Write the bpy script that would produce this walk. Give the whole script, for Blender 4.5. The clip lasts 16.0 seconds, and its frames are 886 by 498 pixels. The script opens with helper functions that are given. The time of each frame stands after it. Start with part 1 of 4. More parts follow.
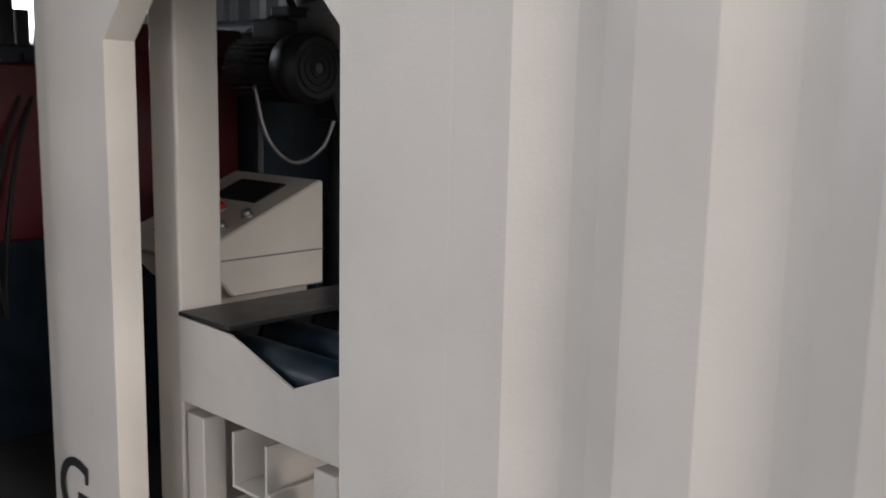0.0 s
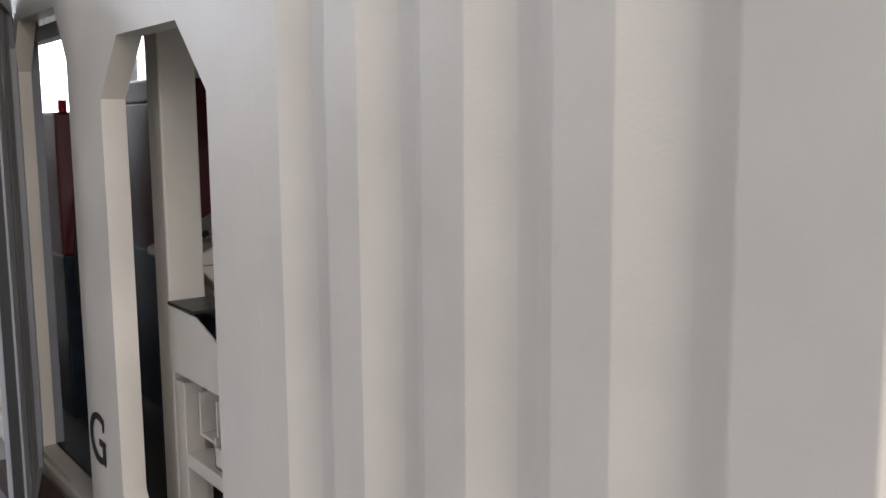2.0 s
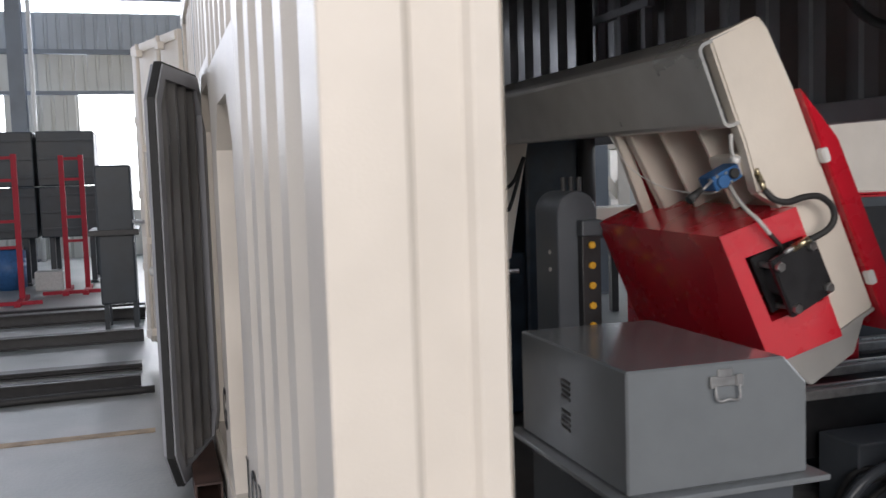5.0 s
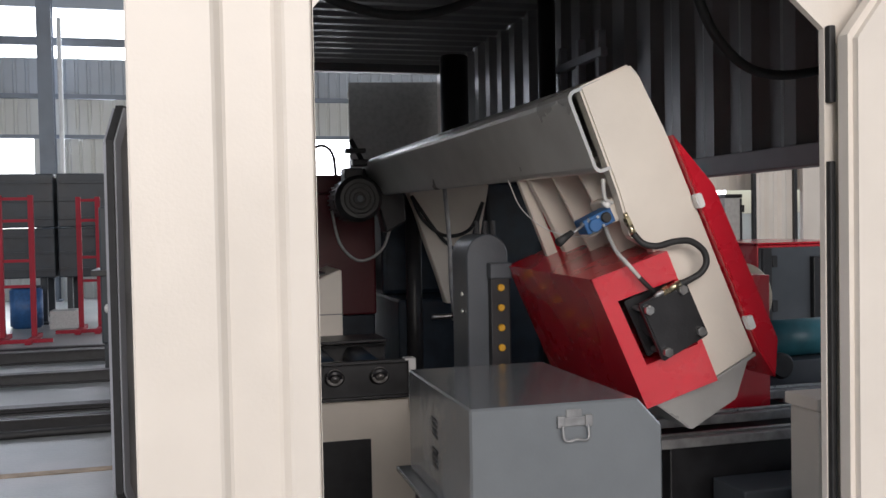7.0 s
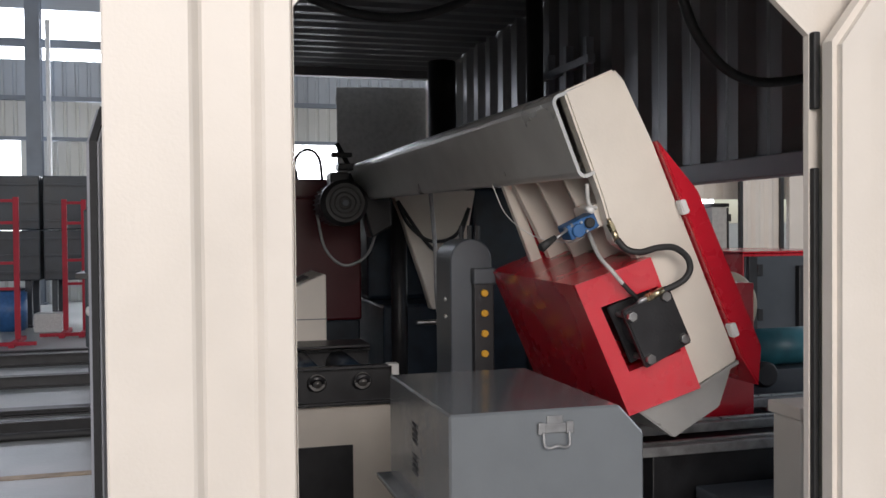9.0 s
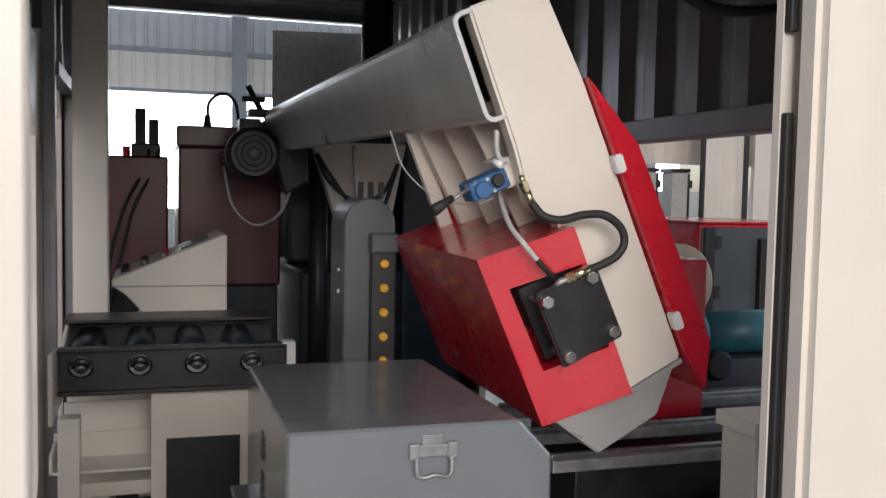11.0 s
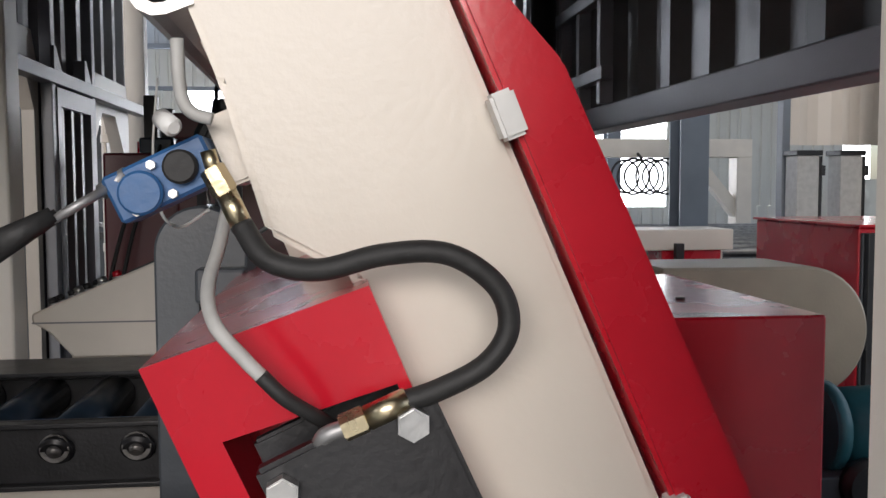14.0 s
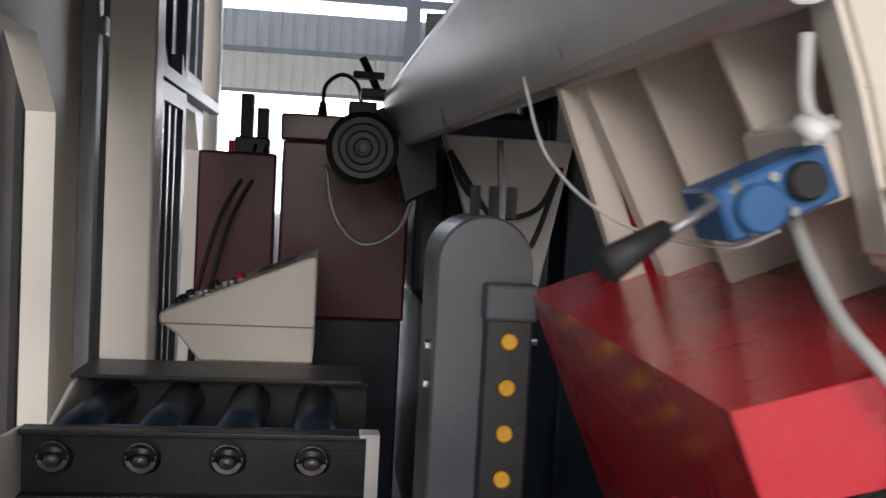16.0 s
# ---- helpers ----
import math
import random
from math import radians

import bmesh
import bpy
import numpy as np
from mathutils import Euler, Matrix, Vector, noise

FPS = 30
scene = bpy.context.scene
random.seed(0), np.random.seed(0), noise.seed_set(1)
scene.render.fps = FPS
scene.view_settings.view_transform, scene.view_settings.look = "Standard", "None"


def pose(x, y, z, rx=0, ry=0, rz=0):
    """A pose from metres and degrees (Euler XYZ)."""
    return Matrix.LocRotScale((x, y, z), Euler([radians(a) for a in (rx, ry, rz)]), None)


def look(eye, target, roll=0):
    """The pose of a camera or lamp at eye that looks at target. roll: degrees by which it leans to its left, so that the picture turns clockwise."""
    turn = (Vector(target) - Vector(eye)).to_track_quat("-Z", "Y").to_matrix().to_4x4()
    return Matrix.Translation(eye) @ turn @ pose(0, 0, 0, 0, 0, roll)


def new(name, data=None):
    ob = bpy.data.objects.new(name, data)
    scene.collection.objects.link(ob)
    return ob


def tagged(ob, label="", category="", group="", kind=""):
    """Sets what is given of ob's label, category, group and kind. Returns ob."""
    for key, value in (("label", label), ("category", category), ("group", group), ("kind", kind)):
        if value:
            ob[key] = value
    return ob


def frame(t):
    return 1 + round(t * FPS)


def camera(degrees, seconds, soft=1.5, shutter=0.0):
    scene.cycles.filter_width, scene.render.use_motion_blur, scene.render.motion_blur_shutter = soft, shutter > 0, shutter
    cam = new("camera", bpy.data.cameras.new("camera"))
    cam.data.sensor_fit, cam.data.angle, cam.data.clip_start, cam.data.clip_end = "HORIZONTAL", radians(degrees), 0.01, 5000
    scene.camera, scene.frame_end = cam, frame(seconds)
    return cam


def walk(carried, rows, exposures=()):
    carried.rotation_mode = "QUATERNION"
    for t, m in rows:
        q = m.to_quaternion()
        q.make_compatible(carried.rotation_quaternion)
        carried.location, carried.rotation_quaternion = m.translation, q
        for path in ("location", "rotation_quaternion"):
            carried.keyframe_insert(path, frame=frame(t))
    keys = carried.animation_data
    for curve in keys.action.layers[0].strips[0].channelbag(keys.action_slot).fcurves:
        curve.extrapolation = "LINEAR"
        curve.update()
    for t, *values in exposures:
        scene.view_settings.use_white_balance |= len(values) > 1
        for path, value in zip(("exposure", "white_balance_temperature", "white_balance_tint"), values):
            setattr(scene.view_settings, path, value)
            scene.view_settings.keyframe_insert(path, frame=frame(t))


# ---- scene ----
cam = camera(51.0, 16.0, shutter=0.5)
PATH = [
    (0, (-1.098, 0.492, 1.553), (0.346, 1.839, 1.233), 1.2),
    (0.5, (-1.15, 0.232, 1.553), (0.223, 1.663, 1.294), 0.5),
    (1, (-1.155, 0.025, 1.616), (0.18, 1.485, 1.326), -0.4),
    (1.5, (-1.103, -0.215, 1.618), (0.186, 1.286, 1.331), -1.3),
    (2, (-0.954, -0.486, 1.59), (0.234, 1.099, 1.32), -0.5),
    (2.5, (-0.903, -0.732, 1.614), (0.185, 0.916, 1.3), -0.2),
    (3, (-0.878, -0.931, 1.624), (0.086, 0.781, 1.251), -0.1),
    (5.3, (-0.168, -1.666, 1.522), (0.39, 0.249, 1.383), -1.3),
    (5.5, (-0.097, -1.697, 1.516), (0.461, 0.219, 1.384), -0.4),
    (6, (0.057, -1.774, 1.511), (0.615, 0.144, 1.408), 0.3),
    (6.5, (0.11, -1.79, 1.508), (0.652, 0.134, 1.439), -0.8),
    (7, (0.114, -1.786, 1.509), (0.63, 0.146, 1.453), -1.1),
    (7.5, (0.107, -1.792, 1.507), (0.609, 0.143, 1.462), -0.9),
    (8, (0.111, -1.793, 1.51), (0.611, 0.143, 1.472), -1.0),
    (8.5, (0.114, -1.796, 1.508), (0.634, 0.135, 1.477), -0.9),
    (9, (0.137, -1.769, 1.5), (0.676, 0.156, 1.459), -0.5),
    (9.5, (0.157, -1.72, 1.503), (0.724, 0.197, 1.429), -0.1),
    (10, (0.198, -1.601, 1.504), (0.823, 0.296, 1.4), 0.5),
    (10.2, (0.23, -1.54, 1.5), (0.885, 0.35, 1.396), 0.6),
    (12.3, (0.949, -0.81, 1.488), (1.408, 1.13, 1.328), 2.0),
    (12.5, (0.983, -0.717, 1.498), (1.424, 1.227, 1.344), 1.9),
    (13, (1.106, -0.514, 1.497), (1.455, 1.452, 1.373), 1.4),
    (13.5, (1.242, -0.336, 1.503), (1.509, 1.643, 1.386), 0.5),
    (14, (1.3, -0.267, 1.5), (1.537, 1.714, 1.363), -0.2),
    (14.5, (1.289, -0.269, 1.493), (1.491, 1.716, 1.357), 1.1),
    (15, (1.2, -0.277, 1.488), (1.339, 1.715, 1.366), 3.3),
    (15.5, (1.04, -0.195, 1.492), (1.18, 1.797, 1.38), 3.4),
    (16, (0.851, -0.109, 1.49), (1.096, 1.873, 1.382), 3.0),
]
walk(cam, [(t, look(eye, target, roll)) for t, eye, target, roll in PATH],
     [(0, .3, 6480, 15), (1.5, .26, 6480, 15), (2.5, .05, 6480, 15), (3, -.05, 6480, 15), (5.3, .17, 6480, 16), (10.2, .28, 6480, 16), (12.3, .65, 6480, 15), (13, .58, 6480, 15), (14, .36, 6480, 15), (15.3, .42, 6480, 15), (16, .55, 6480, 15)])

# ---- light ----
world = bpy.data.worlds.new("world")
scene.world = world
world.use_nodes = True
wn = world.node_tree
sky = wn.nodes.new("ShaderNodeTexSky")
sky.sky_type, sky.sun_disc = "NISHITA", False
sky.sun_elevation, sky.sun_rotation = radians(48), radians(200)
wn.nodes["Background"].inputs[1].default_value = 0.09
wn.links.new(sky.outputs[0], wn.nodes["Background"].inputs[0])


def sun_lamp():
    d = bpy.data.lights.new("sun", "SUN")
    d.energy, d.angle, d.color = 1.2, radians(10), (1, .96, .9)
    new("sun", d).matrix_world = look((0, 0, 20), (3, 6, 10))


def window_lamp(name, at, to, w, h, watts, col):
    d = bpy.data.lights.new(name, "AREA")
    d.shape, d.size, d.size_y, d.energy, d.color = "RECTANGLE", w, h, watts, col
    new(name, d).matrix_world = look(at, to)


sun_lamp()
window_lamp("gate_daylight", (-1, -11.7, 4.9), (-1, 0, 2.0), 9, 4.2, 1020, (1, .945, .86))
window_lamp("side_window_daylight", (-12.7, 0, 4.5), (0, 1, 1.8), 16, 3.5, 340, (.95, .93, .95))
window_lamp("far_window_daylight", (-4, 19.6, 4.5), (-1, 0, 1.5), 12, 3.5, 320, (.80, .88, 1))
window_lamp("right_window_daylight", (12.7, 5, 4.0), (2, 3, 1.2), 16, 4, 230, (.95, .97, 1))

# ---- materials ----


def mat(name, col, rough=.5, metal=0.0, var=.12, scale=6.0, bump=.05, fine=120.0, stain=None, coat=0.0):
    m = bpy.data.materials.new(name)
    m.use_nodes = True
    t = m.node_tree
    b = t.nodes["Principled BSDF"]
    tc = t.nodes.new("ShaderNodeTexCoord")
    n1, n2 = t.nodes.new("ShaderNodeTexNoise"), t.nodes.new("ShaderNodeTexNoise")
    n1.inputs["Scale"].default_value, n1.inputs["Detail"].default_value = scale, 6
    n2.inputs["Scale"].default_value, n2.inputs["Detail"].default_value = fine, 3
    for n in (n1, n2):
        t.links.new(tc.outputs["Object"], n.inputs["Vector"])
    ramp = t.nodes.new("ShaderNodeValToRGB")
    dark = stain or tuple(c * (1 - 2 * var) for c in col)
    ramp.color_ramp.elements[0].position, ramp.color_ramp.elements[1].position = .28, .62
    ramp.color_ramp.elements[0].color = (*dark, 1)
    ramp.color_ramp.elements[1].color = (*col, 1)
    t.links.new(n1.outputs["Fac"], ramp.inputs["Fac"])
    t.links.new(ramp.outputs["Color"], b.inputs["Base Color"])
    mr = t.nodes.new("ShaderNodeMapRange")
    mr.inputs["To Min"].default_value, mr.inputs["To Max"].default_value = max(rough - .1, .03), min(rough + .12, 1)
    t.links.new(n1.outputs["Fac"], mr.inputs["Value"])
    t.links.new(mr.outputs["Result"], b.inputs["Roughness"])
    b.inputs["Metallic"].default_value = metal
    b.inputs["Coat Weight"].default_value = coat
    b.inputs["Coat Roughness"].default_value = .12
    bp = t.nodes.new("ShaderNodeBump")
    bp.inputs["Strength"].default_value, bp.inputs["Distance"].default_value = bump, .01
    t.links.new(n2.outputs["Fac"], bp.inputs["Height"])
    t.links.new(bp.outputs["Normal"], b.inputs["Normal"])
    return m


def glow(name, col, power):
    m = bpy.data.materials.new(name)
    m.use_nodes = True
    b = m.node_tree.nodes["Principled BSDF"]
    b.inputs["Base Color"].default_value = (*col, 1)
    b.inputs["Emission Color"].default_value = (*col, 1)
    b.inputs["Emission Strength"].default_value = power
    return m


CREAM = mat("cream_paint", (.75, .69, .612), .36, var=.05, scale=3.0, bump=.06)


def scuffed(m):
    """Sparse grey rub marks over the paint."""
    t = m.node_tree
    b = t.nodes["Principled BSDF"]
    src = b.inputs["Base Color"].links[0].from_socket
    tc, mp, n = t.nodes.new("ShaderNodeTexCoord"), t.nodes.new("ShaderNodeMapping"), t.nodes.new("ShaderNodeTexNoise")
    mp.inputs["Scale"].default_value = (1, 1, .35)
    n.inputs["Scale"].default_value, n.inputs["Detail"].default_value, n.inputs["Roughness"].default_value = 9, 9, .7
    r = t.nodes.new("ShaderNodeValToRGB")
    r.color_ramp.elements[0].position, r.color_ramp.elements[1].position = .66, .74
    r.color_ramp.elements[0].color, r.color_ramp.elements[1].color = (0, 0, 0, 1), (.45, .45, .45, 1)
    mix = t.nodes.new("ShaderNodeMixRGB")
    mix.inputs["Color2"].default_value = (.42, .38, .34, 1)
    t.links.new(tc.outputs["Object"], mp.inputs["Vector"])
    t.links.new(mp.outputs["Vector"], n.inputs["Vector"])
    t.links.new(n.outputs["Fac"], r.inputs["Fac"])
    t.links.new(r.outputs["Color"], mix.inputs["Fac"])
    t.links.new(src, mix.inputs["Color1"])
    t.links.new(mix.outputs["Color"], b.inputs["Base Color"])


scuffed(CREAM)
CREAM2 = mat("cream_machine_paint", (.75, .69, .605), .32, var=.05, scale=5, bump=.05)
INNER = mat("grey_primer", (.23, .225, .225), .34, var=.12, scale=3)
RAIL = mat("silver_grey_paint", (.34, .35, .38), .4, var=.08, scale=4)
RED = mat("red_paint", (.60, .012, .028), .26, var=.08, scale=6, bump=.03, coat=.5)
DARKRED = mat("dark_red_paint", (.115, .007, .014), .35, var=.1, scale=4, bump=.03, coat=.3)
SILVER = mat("silver_paint", (.56, .56, .54), .3, metal=.4, var=.1, scale=5, bump=.04)
STEELGREY = mat("steel_grey_paint", (.066, .076, .088), .38, var=.1, scale=6, bump=.06)
BOXGREY = mat("toolbox_grey_paint", (.165, .18, .19), .2, var=.06, scale=6, bump=.03, coat=.4)
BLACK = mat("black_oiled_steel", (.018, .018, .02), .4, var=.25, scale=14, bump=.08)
RUBBER = mat("black_rubber", (.022, .022, .022), .6, var=.2, scale=30, bump=.1)
STEEL = mat("bright_steel", (.55, .55, .54), .3, metal=1, var=.15, scale=40, bump=.05)
DULL = mat("galvanised_steel", (.36, .36, .36), .4, metal=.6, var=.2, scale=25)
DARKSTEEL = mat("dark_worn_steel", (.24, .23, .22), .35, metal=.6, var=.3, scale=40)
BRASS = mat("brass_fitting", (.68, .58, .38), .28, metal=1, var=.15, scale=50)
BLUE = mat("blue_valve_paint", (.035, .13, .32), .4, var=.15, scale=20)
NAVY = mat("dark_blue_paint", (.015, .028, .045), .35, var=.25, scale=10)
TEAL = mat("teal_motor_paint", (.03, .16, .2), .4, var=.2, scale=10)
YELLOW = mat("yellow_roller_plastic", (.72, .38, .03), .45, var=.1, scale=40)
GREYPIPE_DOORSHADE = mat("light_grey_sleeve_and_door_shade", (.5, .5, .48), .5, var=.1, scale=30)
TAN = mat("tan_painted_hood", (.44, .38, .29), .45, var=.08, scale=6)
INK = mat("black_ink", (.02, .02, .02), .6)
WHITE = mat("white_plastic", (.75, .75, .73), .45, var=.05)
FLOOR = mat("worn_concrete", (.33, .335, .33), .35, var=.2, scale=.9, bump=.25, fine=40, stain=(.16, .19, .185))
CFLOOR = mat("container_floor", (.07, .065, .06), .6, var=.25, scale=3, bump=.2)
SHEET = mat("hall_cladding", (.62, .62, .58), .5, var=.05, scale=1.2)
SHEETB = mat("hall_cladding_blue", (.42, .46, .5), .5, var=.06, scale=1.2)
HALLSTEEL = mat("hall_steel", (.2, .23, .27), .45, var=.1, scale=2)
BIN = mat("dark_slate_paint", (.035, .045, .055), .45, var=.2, scale=3)
ORANGE = mat("orange_line_paint", (.42, .31, .2), .6, var=.3, scale=6)
RACKRED = mat("matt_red_paint", (.36, .008, .025), .65, var=.12, scale=8)
DAY = glow("window_daylight", (.93, .97, 1), 4.0)

# ---- builders ----


def thing(name, at, label, category, group="", kind=""):
    e = new(name)
    e.empty_display_size = .1
    e.location = at
    return tagged(e, label, category, group, kind)


def part(name, bm, material, parent=None, label=""):
    bmesh.ops.recalc_face_normals(bm, faces=bm.faces)
    me = bpy.data.meshes.new(name)
    bm.to_mesh(me)
    bm.free()
    me.materials.append(material)
    ob = new(name, me)
    if parent is not None:
        ob.parent = parent
        if parent.type == "EMPTY":
            ob.matrix_parent_inverse = Matrix.Translation(-Vector(parent.location))
    if label:
        ob["label"] = label
    return ob


def structure(name, bm, material, label, category):
    return tagged(part(name, bm, material), label, category, kind="structure")


def add(*bms):
    out = bms[0]
    for b in bms[1:]:
        me = bpy.data.meshes.new("tmp")
        b.to_mesh(me)
        b.free()
        out.from_mesh(me)
        bpy.data.meshes.remove(me)
    return out


def box(x0, x1, y0, y1, z0, z1, bev=0.004):
    bm = bmesh.new()
    bmesh.ops.create_cube(bm, size=1)
    for v in bm.verts:
        v.co = Vector(((x0 + x1) / 2 + v.co.x * (x1 - x0), (y0 + y1) / 2 + v.co.y * (y1 - y0), (z0 + z1) / 2 + v.co.z * (z1 - z0)))
    if bev:
        bmesh.ops.bevel(bm, geom=list(bm.edges), offset=bev, segments=2, affect="EDGES", profile=.5)
    return bm


def prism(poly, axis, a, b, bev=0.003):
    """A flat outline pushed along an axis: 'x' takes (y, z), 'y' takes (x, z), 'z' takes (x, y)."""
    put = {"x": lambda p, d: (d, p[0], p[1]), "y": lambda p, d: (p[0], d, p[1]), "z": lambda p, d: (p[0], p[1], d)}[axis]
    bm = bmesh.new()
    lo = [bm.verts.new(put(p, a)) for p in poly]
    hi = [bm.verts.new(put(p, b)) for p in poly]
    bm.faces.new(lo)
    bm.faces.new(list(reversed(hi)))
    n = len(poly)
    for i in range(n):
        bm.faces.new((lo[i], lo[(i + 1) % n], hi[(i + 1) % n], hi[i]))
    bmesh.ops.recalc_face_normals(bm, faces=bm.faces)
    if bev:
        bmesh.ops.bevel(bm, geom=list(bm.edges), offset=bev, segments=1, affect="EDGES")
    return bm


def cyl(p, q, r, seg=24, r2=None, bev=0.0):
    p, q = Vector(p), Vector(q)
    bm = bmesh.new()
    bmesh.ops.create_cone(bm, cap_ends=True, segments=seg, radius1=r, radius2=r if r2 is None else r2, depth=(q - p).length)
    if bev:
        rim = [e for e in bm.edges if abs(e.verts[0].co.z - e.verts[1].co.z) < 1e-6]
        bmesh.ops.bevel(bm, geom=rim, offset=bev, segments=2, affect="EDGES")
    rot = (q - p).to_track_quat("Z", "Y").to_matrix().to_4x4()
    bm.transform(Matrix.Translation((p + q) / 2) @ rot)
    for f in bm.faces:
        f.smooth = seg > 8 and len(f.verts) == 4
    return bm


def smooth_path(pts, n=8):
    pts = [Vector(p) for p in pts]
    ext = [2 * pts[0] - pts[1], *pts, 2 * pts[-1] - pts[-2]]
    out = []
    for i in range(1, len(ext) - 2):
        a, b, c, d = ext[i - 1:i + 3]
        for k in range(n):
            s = k / n
            out.append(.5 * (2 * b + (c - a) * s + (2 * a - 5 * b + 4 * c - d) * s * s + (3 * b - a - 3 * c + d) * s ** 3))
    return out + [pts[-1]]


def tube(pts, r, seg=10, n=8):
    path = smooth_path(pts, n)
    bm = bmesh.new()
    rings, side = [], None
    for i, p in enumerate(path):
        d = (path[min(i + 1, len(path) - 1)] - path[max(i - 1, 0)]).normalized()
        if side is None:
            side = d.orthogonal().normalized()
        side = (side - d * side.dot(d)).normalized()
        up = d.cross(side)
        rings.append([bm.verts.new(p + r * (math.cos(a) * side + math.sin(a) * up)) for a in (2 * math.pi * k / seg for k in range(seg))])
    for a, b in zip(rings, rings[1:]):
        for k in range(seg):
            f = bm.faces.new((a[k], a[(k + 1) % seg], b[(k + 1) % seg], b[k]))
            f.smooth = True
    bm.faces.new(rings[0])
    bm.faces.new(list(reversed(rings[-1])))
    return bm


def ribbon(profile, axis, z0, z1, thick=.004):
    """A folded sheet: profile of (along, depth) standing between z0 and z1; axis 'y' runs along y, 'x' along x."""
    bm = bmesh.new()
    def P(s, d, z):
        return (d, s, z) if axis == "y" else (s, d, z)
    a = [(bm.verts.new(P(s, d, z0)), bm.verts.new(P(s, d, z1))) for s, d in profile]
    b = [(bm.verts.new(P(s, d + thick, z0)), bm.verts.new(P(s, d + thick, z1))) for s, d in profile]
    for L in (a, b):
        for p, q in zip(L, L[1:]):
            bm.faces.new((p[0], q[0], q[1], p[1]))
    for p, q, r_, s_ in zip(a, a[1:], b, b[1:]):
        bm.faces.new((p[0], q[0], s_[0], r_[0]))
        bm.faces.new((p[1], q[1], s_[1], r_[1]))
    for k in (0, -1):
        bm.faces.new((a[k][0], a[k][1], b[k][1], b[k][0]))
    return bm


def corrugation(s0, s1, base, depth=.036, pitch=.278, start=0.0):
    """Trapezoid folds of container sheet between s0 and s1; base is the outer face."""
    pts, s = [(s0, base)], s0 + start
    while s < s1 - .01:
        for off, d in ((.072, 0), (.142, 1), (.210, 1), (.278, 0)):
            q = s + off * pitch / .278
            if q < s1 - .003:
                pts.append((q, base + depth * d))
        s += pitch
    pts.append((s1, pts[-1][1]))
    return pts


def sheet_wall(name, profile, axis, z0, z1, label, category="wall"):
    """Cream outside, primer inside."""
    ob = structure(name, ribbon(profile, axis, z0, z1), CREAM, label, category)
    return ob


def outline(s0, s1, z0, z1, c):
    return [(s0, z0 + c), (s0 + c, z0), (s1 - c, z0), (s1, z0 + c), (s1, z1 - c), (s1 - c, z1), (s0 + c, z1), (s0, z1 - c)]


def collar(outer, inner, axis, a, b):
    """A plate with a hole: two outlines with the same count of corners."""
    put = (lambda p, d: (d, p[0], p[1])) if axis == "x" else (lambda p, d: (p[0], d, p[1]))
    bm = bmesh.new()
    V = [[bm.verts.new(put(p, d)) for p in ring] for d in (a, b) for ring in (outer, inner)]
    n = len(outer)
    for i in range(n):
        j = (i + 1) % n
        bm.faces.new((V[0][i], V[0][j], V[1][j], V[1][i]))
        bm.faces.new((V[2][i], V[2][j], V[3][j], V[3][i]))
        bm.faces.new((V[0][i], V[0][j], V[2][j], V[2][i]))
        bm.faces.new((V[1][i], V[1][j], V[3][j], V[3][i]))
    return bm


def letter(ch, at, size, serifs):
    cu = bpy.data.curves.new("letter", "FONT")
    cu.body, cu.size, cu.extrude, cu.align_x = ch, size, .0015, "CENTER"
    ob = new("tmp_letter", cu)
    me = bpy.data.meshes.new_from_object(ob.evaluated_get(bpy.context.evaluated_depsgraph_get()))
    bpy.data.objects.remove(ob)
    bm = bmesh.new()
    bm.from_mesh(me)
    for x, y, w, h in serifs:
        k = size
        bm = add(bm, box((x - w / 2) * k, (x + w / 2) * k, (y - h / 2) * k, (y + h / 2) * k, -.0016, .0016, 0))
    bm.to_mesh(me)
    bm.free()
    me.materials.clear()
    me.materials.append(INK)
    o = new("letter", me)
    o.matrix_basis = pose(*at, 90, 0, -90)
    return tagged(o, "black painted serif capital letter on the cream wall", "letter", "letters on the container wall")


# ---- ground and hall ----
L_, R_, B_, F_, H_ = -13.0, 13.0, -12.0, 20.0, 8.5
structure("ground", box(-60, 60, -60, 60, -.3, 0, 0), FLOOR, "worn grey concrete workshop floor with greenish paint", "floor")
structure("floor_line", box(-9, -.35, 4.35, 4.45, 0, .004, 0), ORANGE, "faded orange painted line on the concrete floor", "floor line")


def cladding(name, s0, s1, at, axis, z0, z1, material, label):
    pr, s, k = [], s0, 0
    while s < s1:
        pr += [(s, at), (s + .16, at), (s + .18, at + .03), (s + .23, at + .03)]
        s += .25
    return structure(name, ribbon(pr, axis, z0, z1, .01), material, label, "wall")


cladding("wall_north_lower", L_, R_, F_, "x", 0, 1.0, SHEET, "cream corrugated cladding of the hall wall")
for i, (a, b) in enumerate(((-13, -9.2), (-7.4, -4.9), (-3.2, -1.9), (5.4, 6.0), (8.8, 13))):
    cladding("wall_north_pier_%d" % i, a, b, F_, "x", 1.0, 3.55, SHEET, "cream corrugated cladding of the hall wall")
cladding("wall_north_mid", L_, R_, F_, "x", 3.55, 4.4, SHEET, "cream corrugated cladding of the hall wall")
cladding("wall_north_upper", L_, R_, F_ - .03, "x", 4.4, 5.25, SHEETB, "pale blue corrugated cladding of the hall wall")
structure("wall_north_head", box(L_, R_, F_, F_ + .1, 6.35, H_, 0), SHEETB, "pale blue cladding above the window band", "wall")
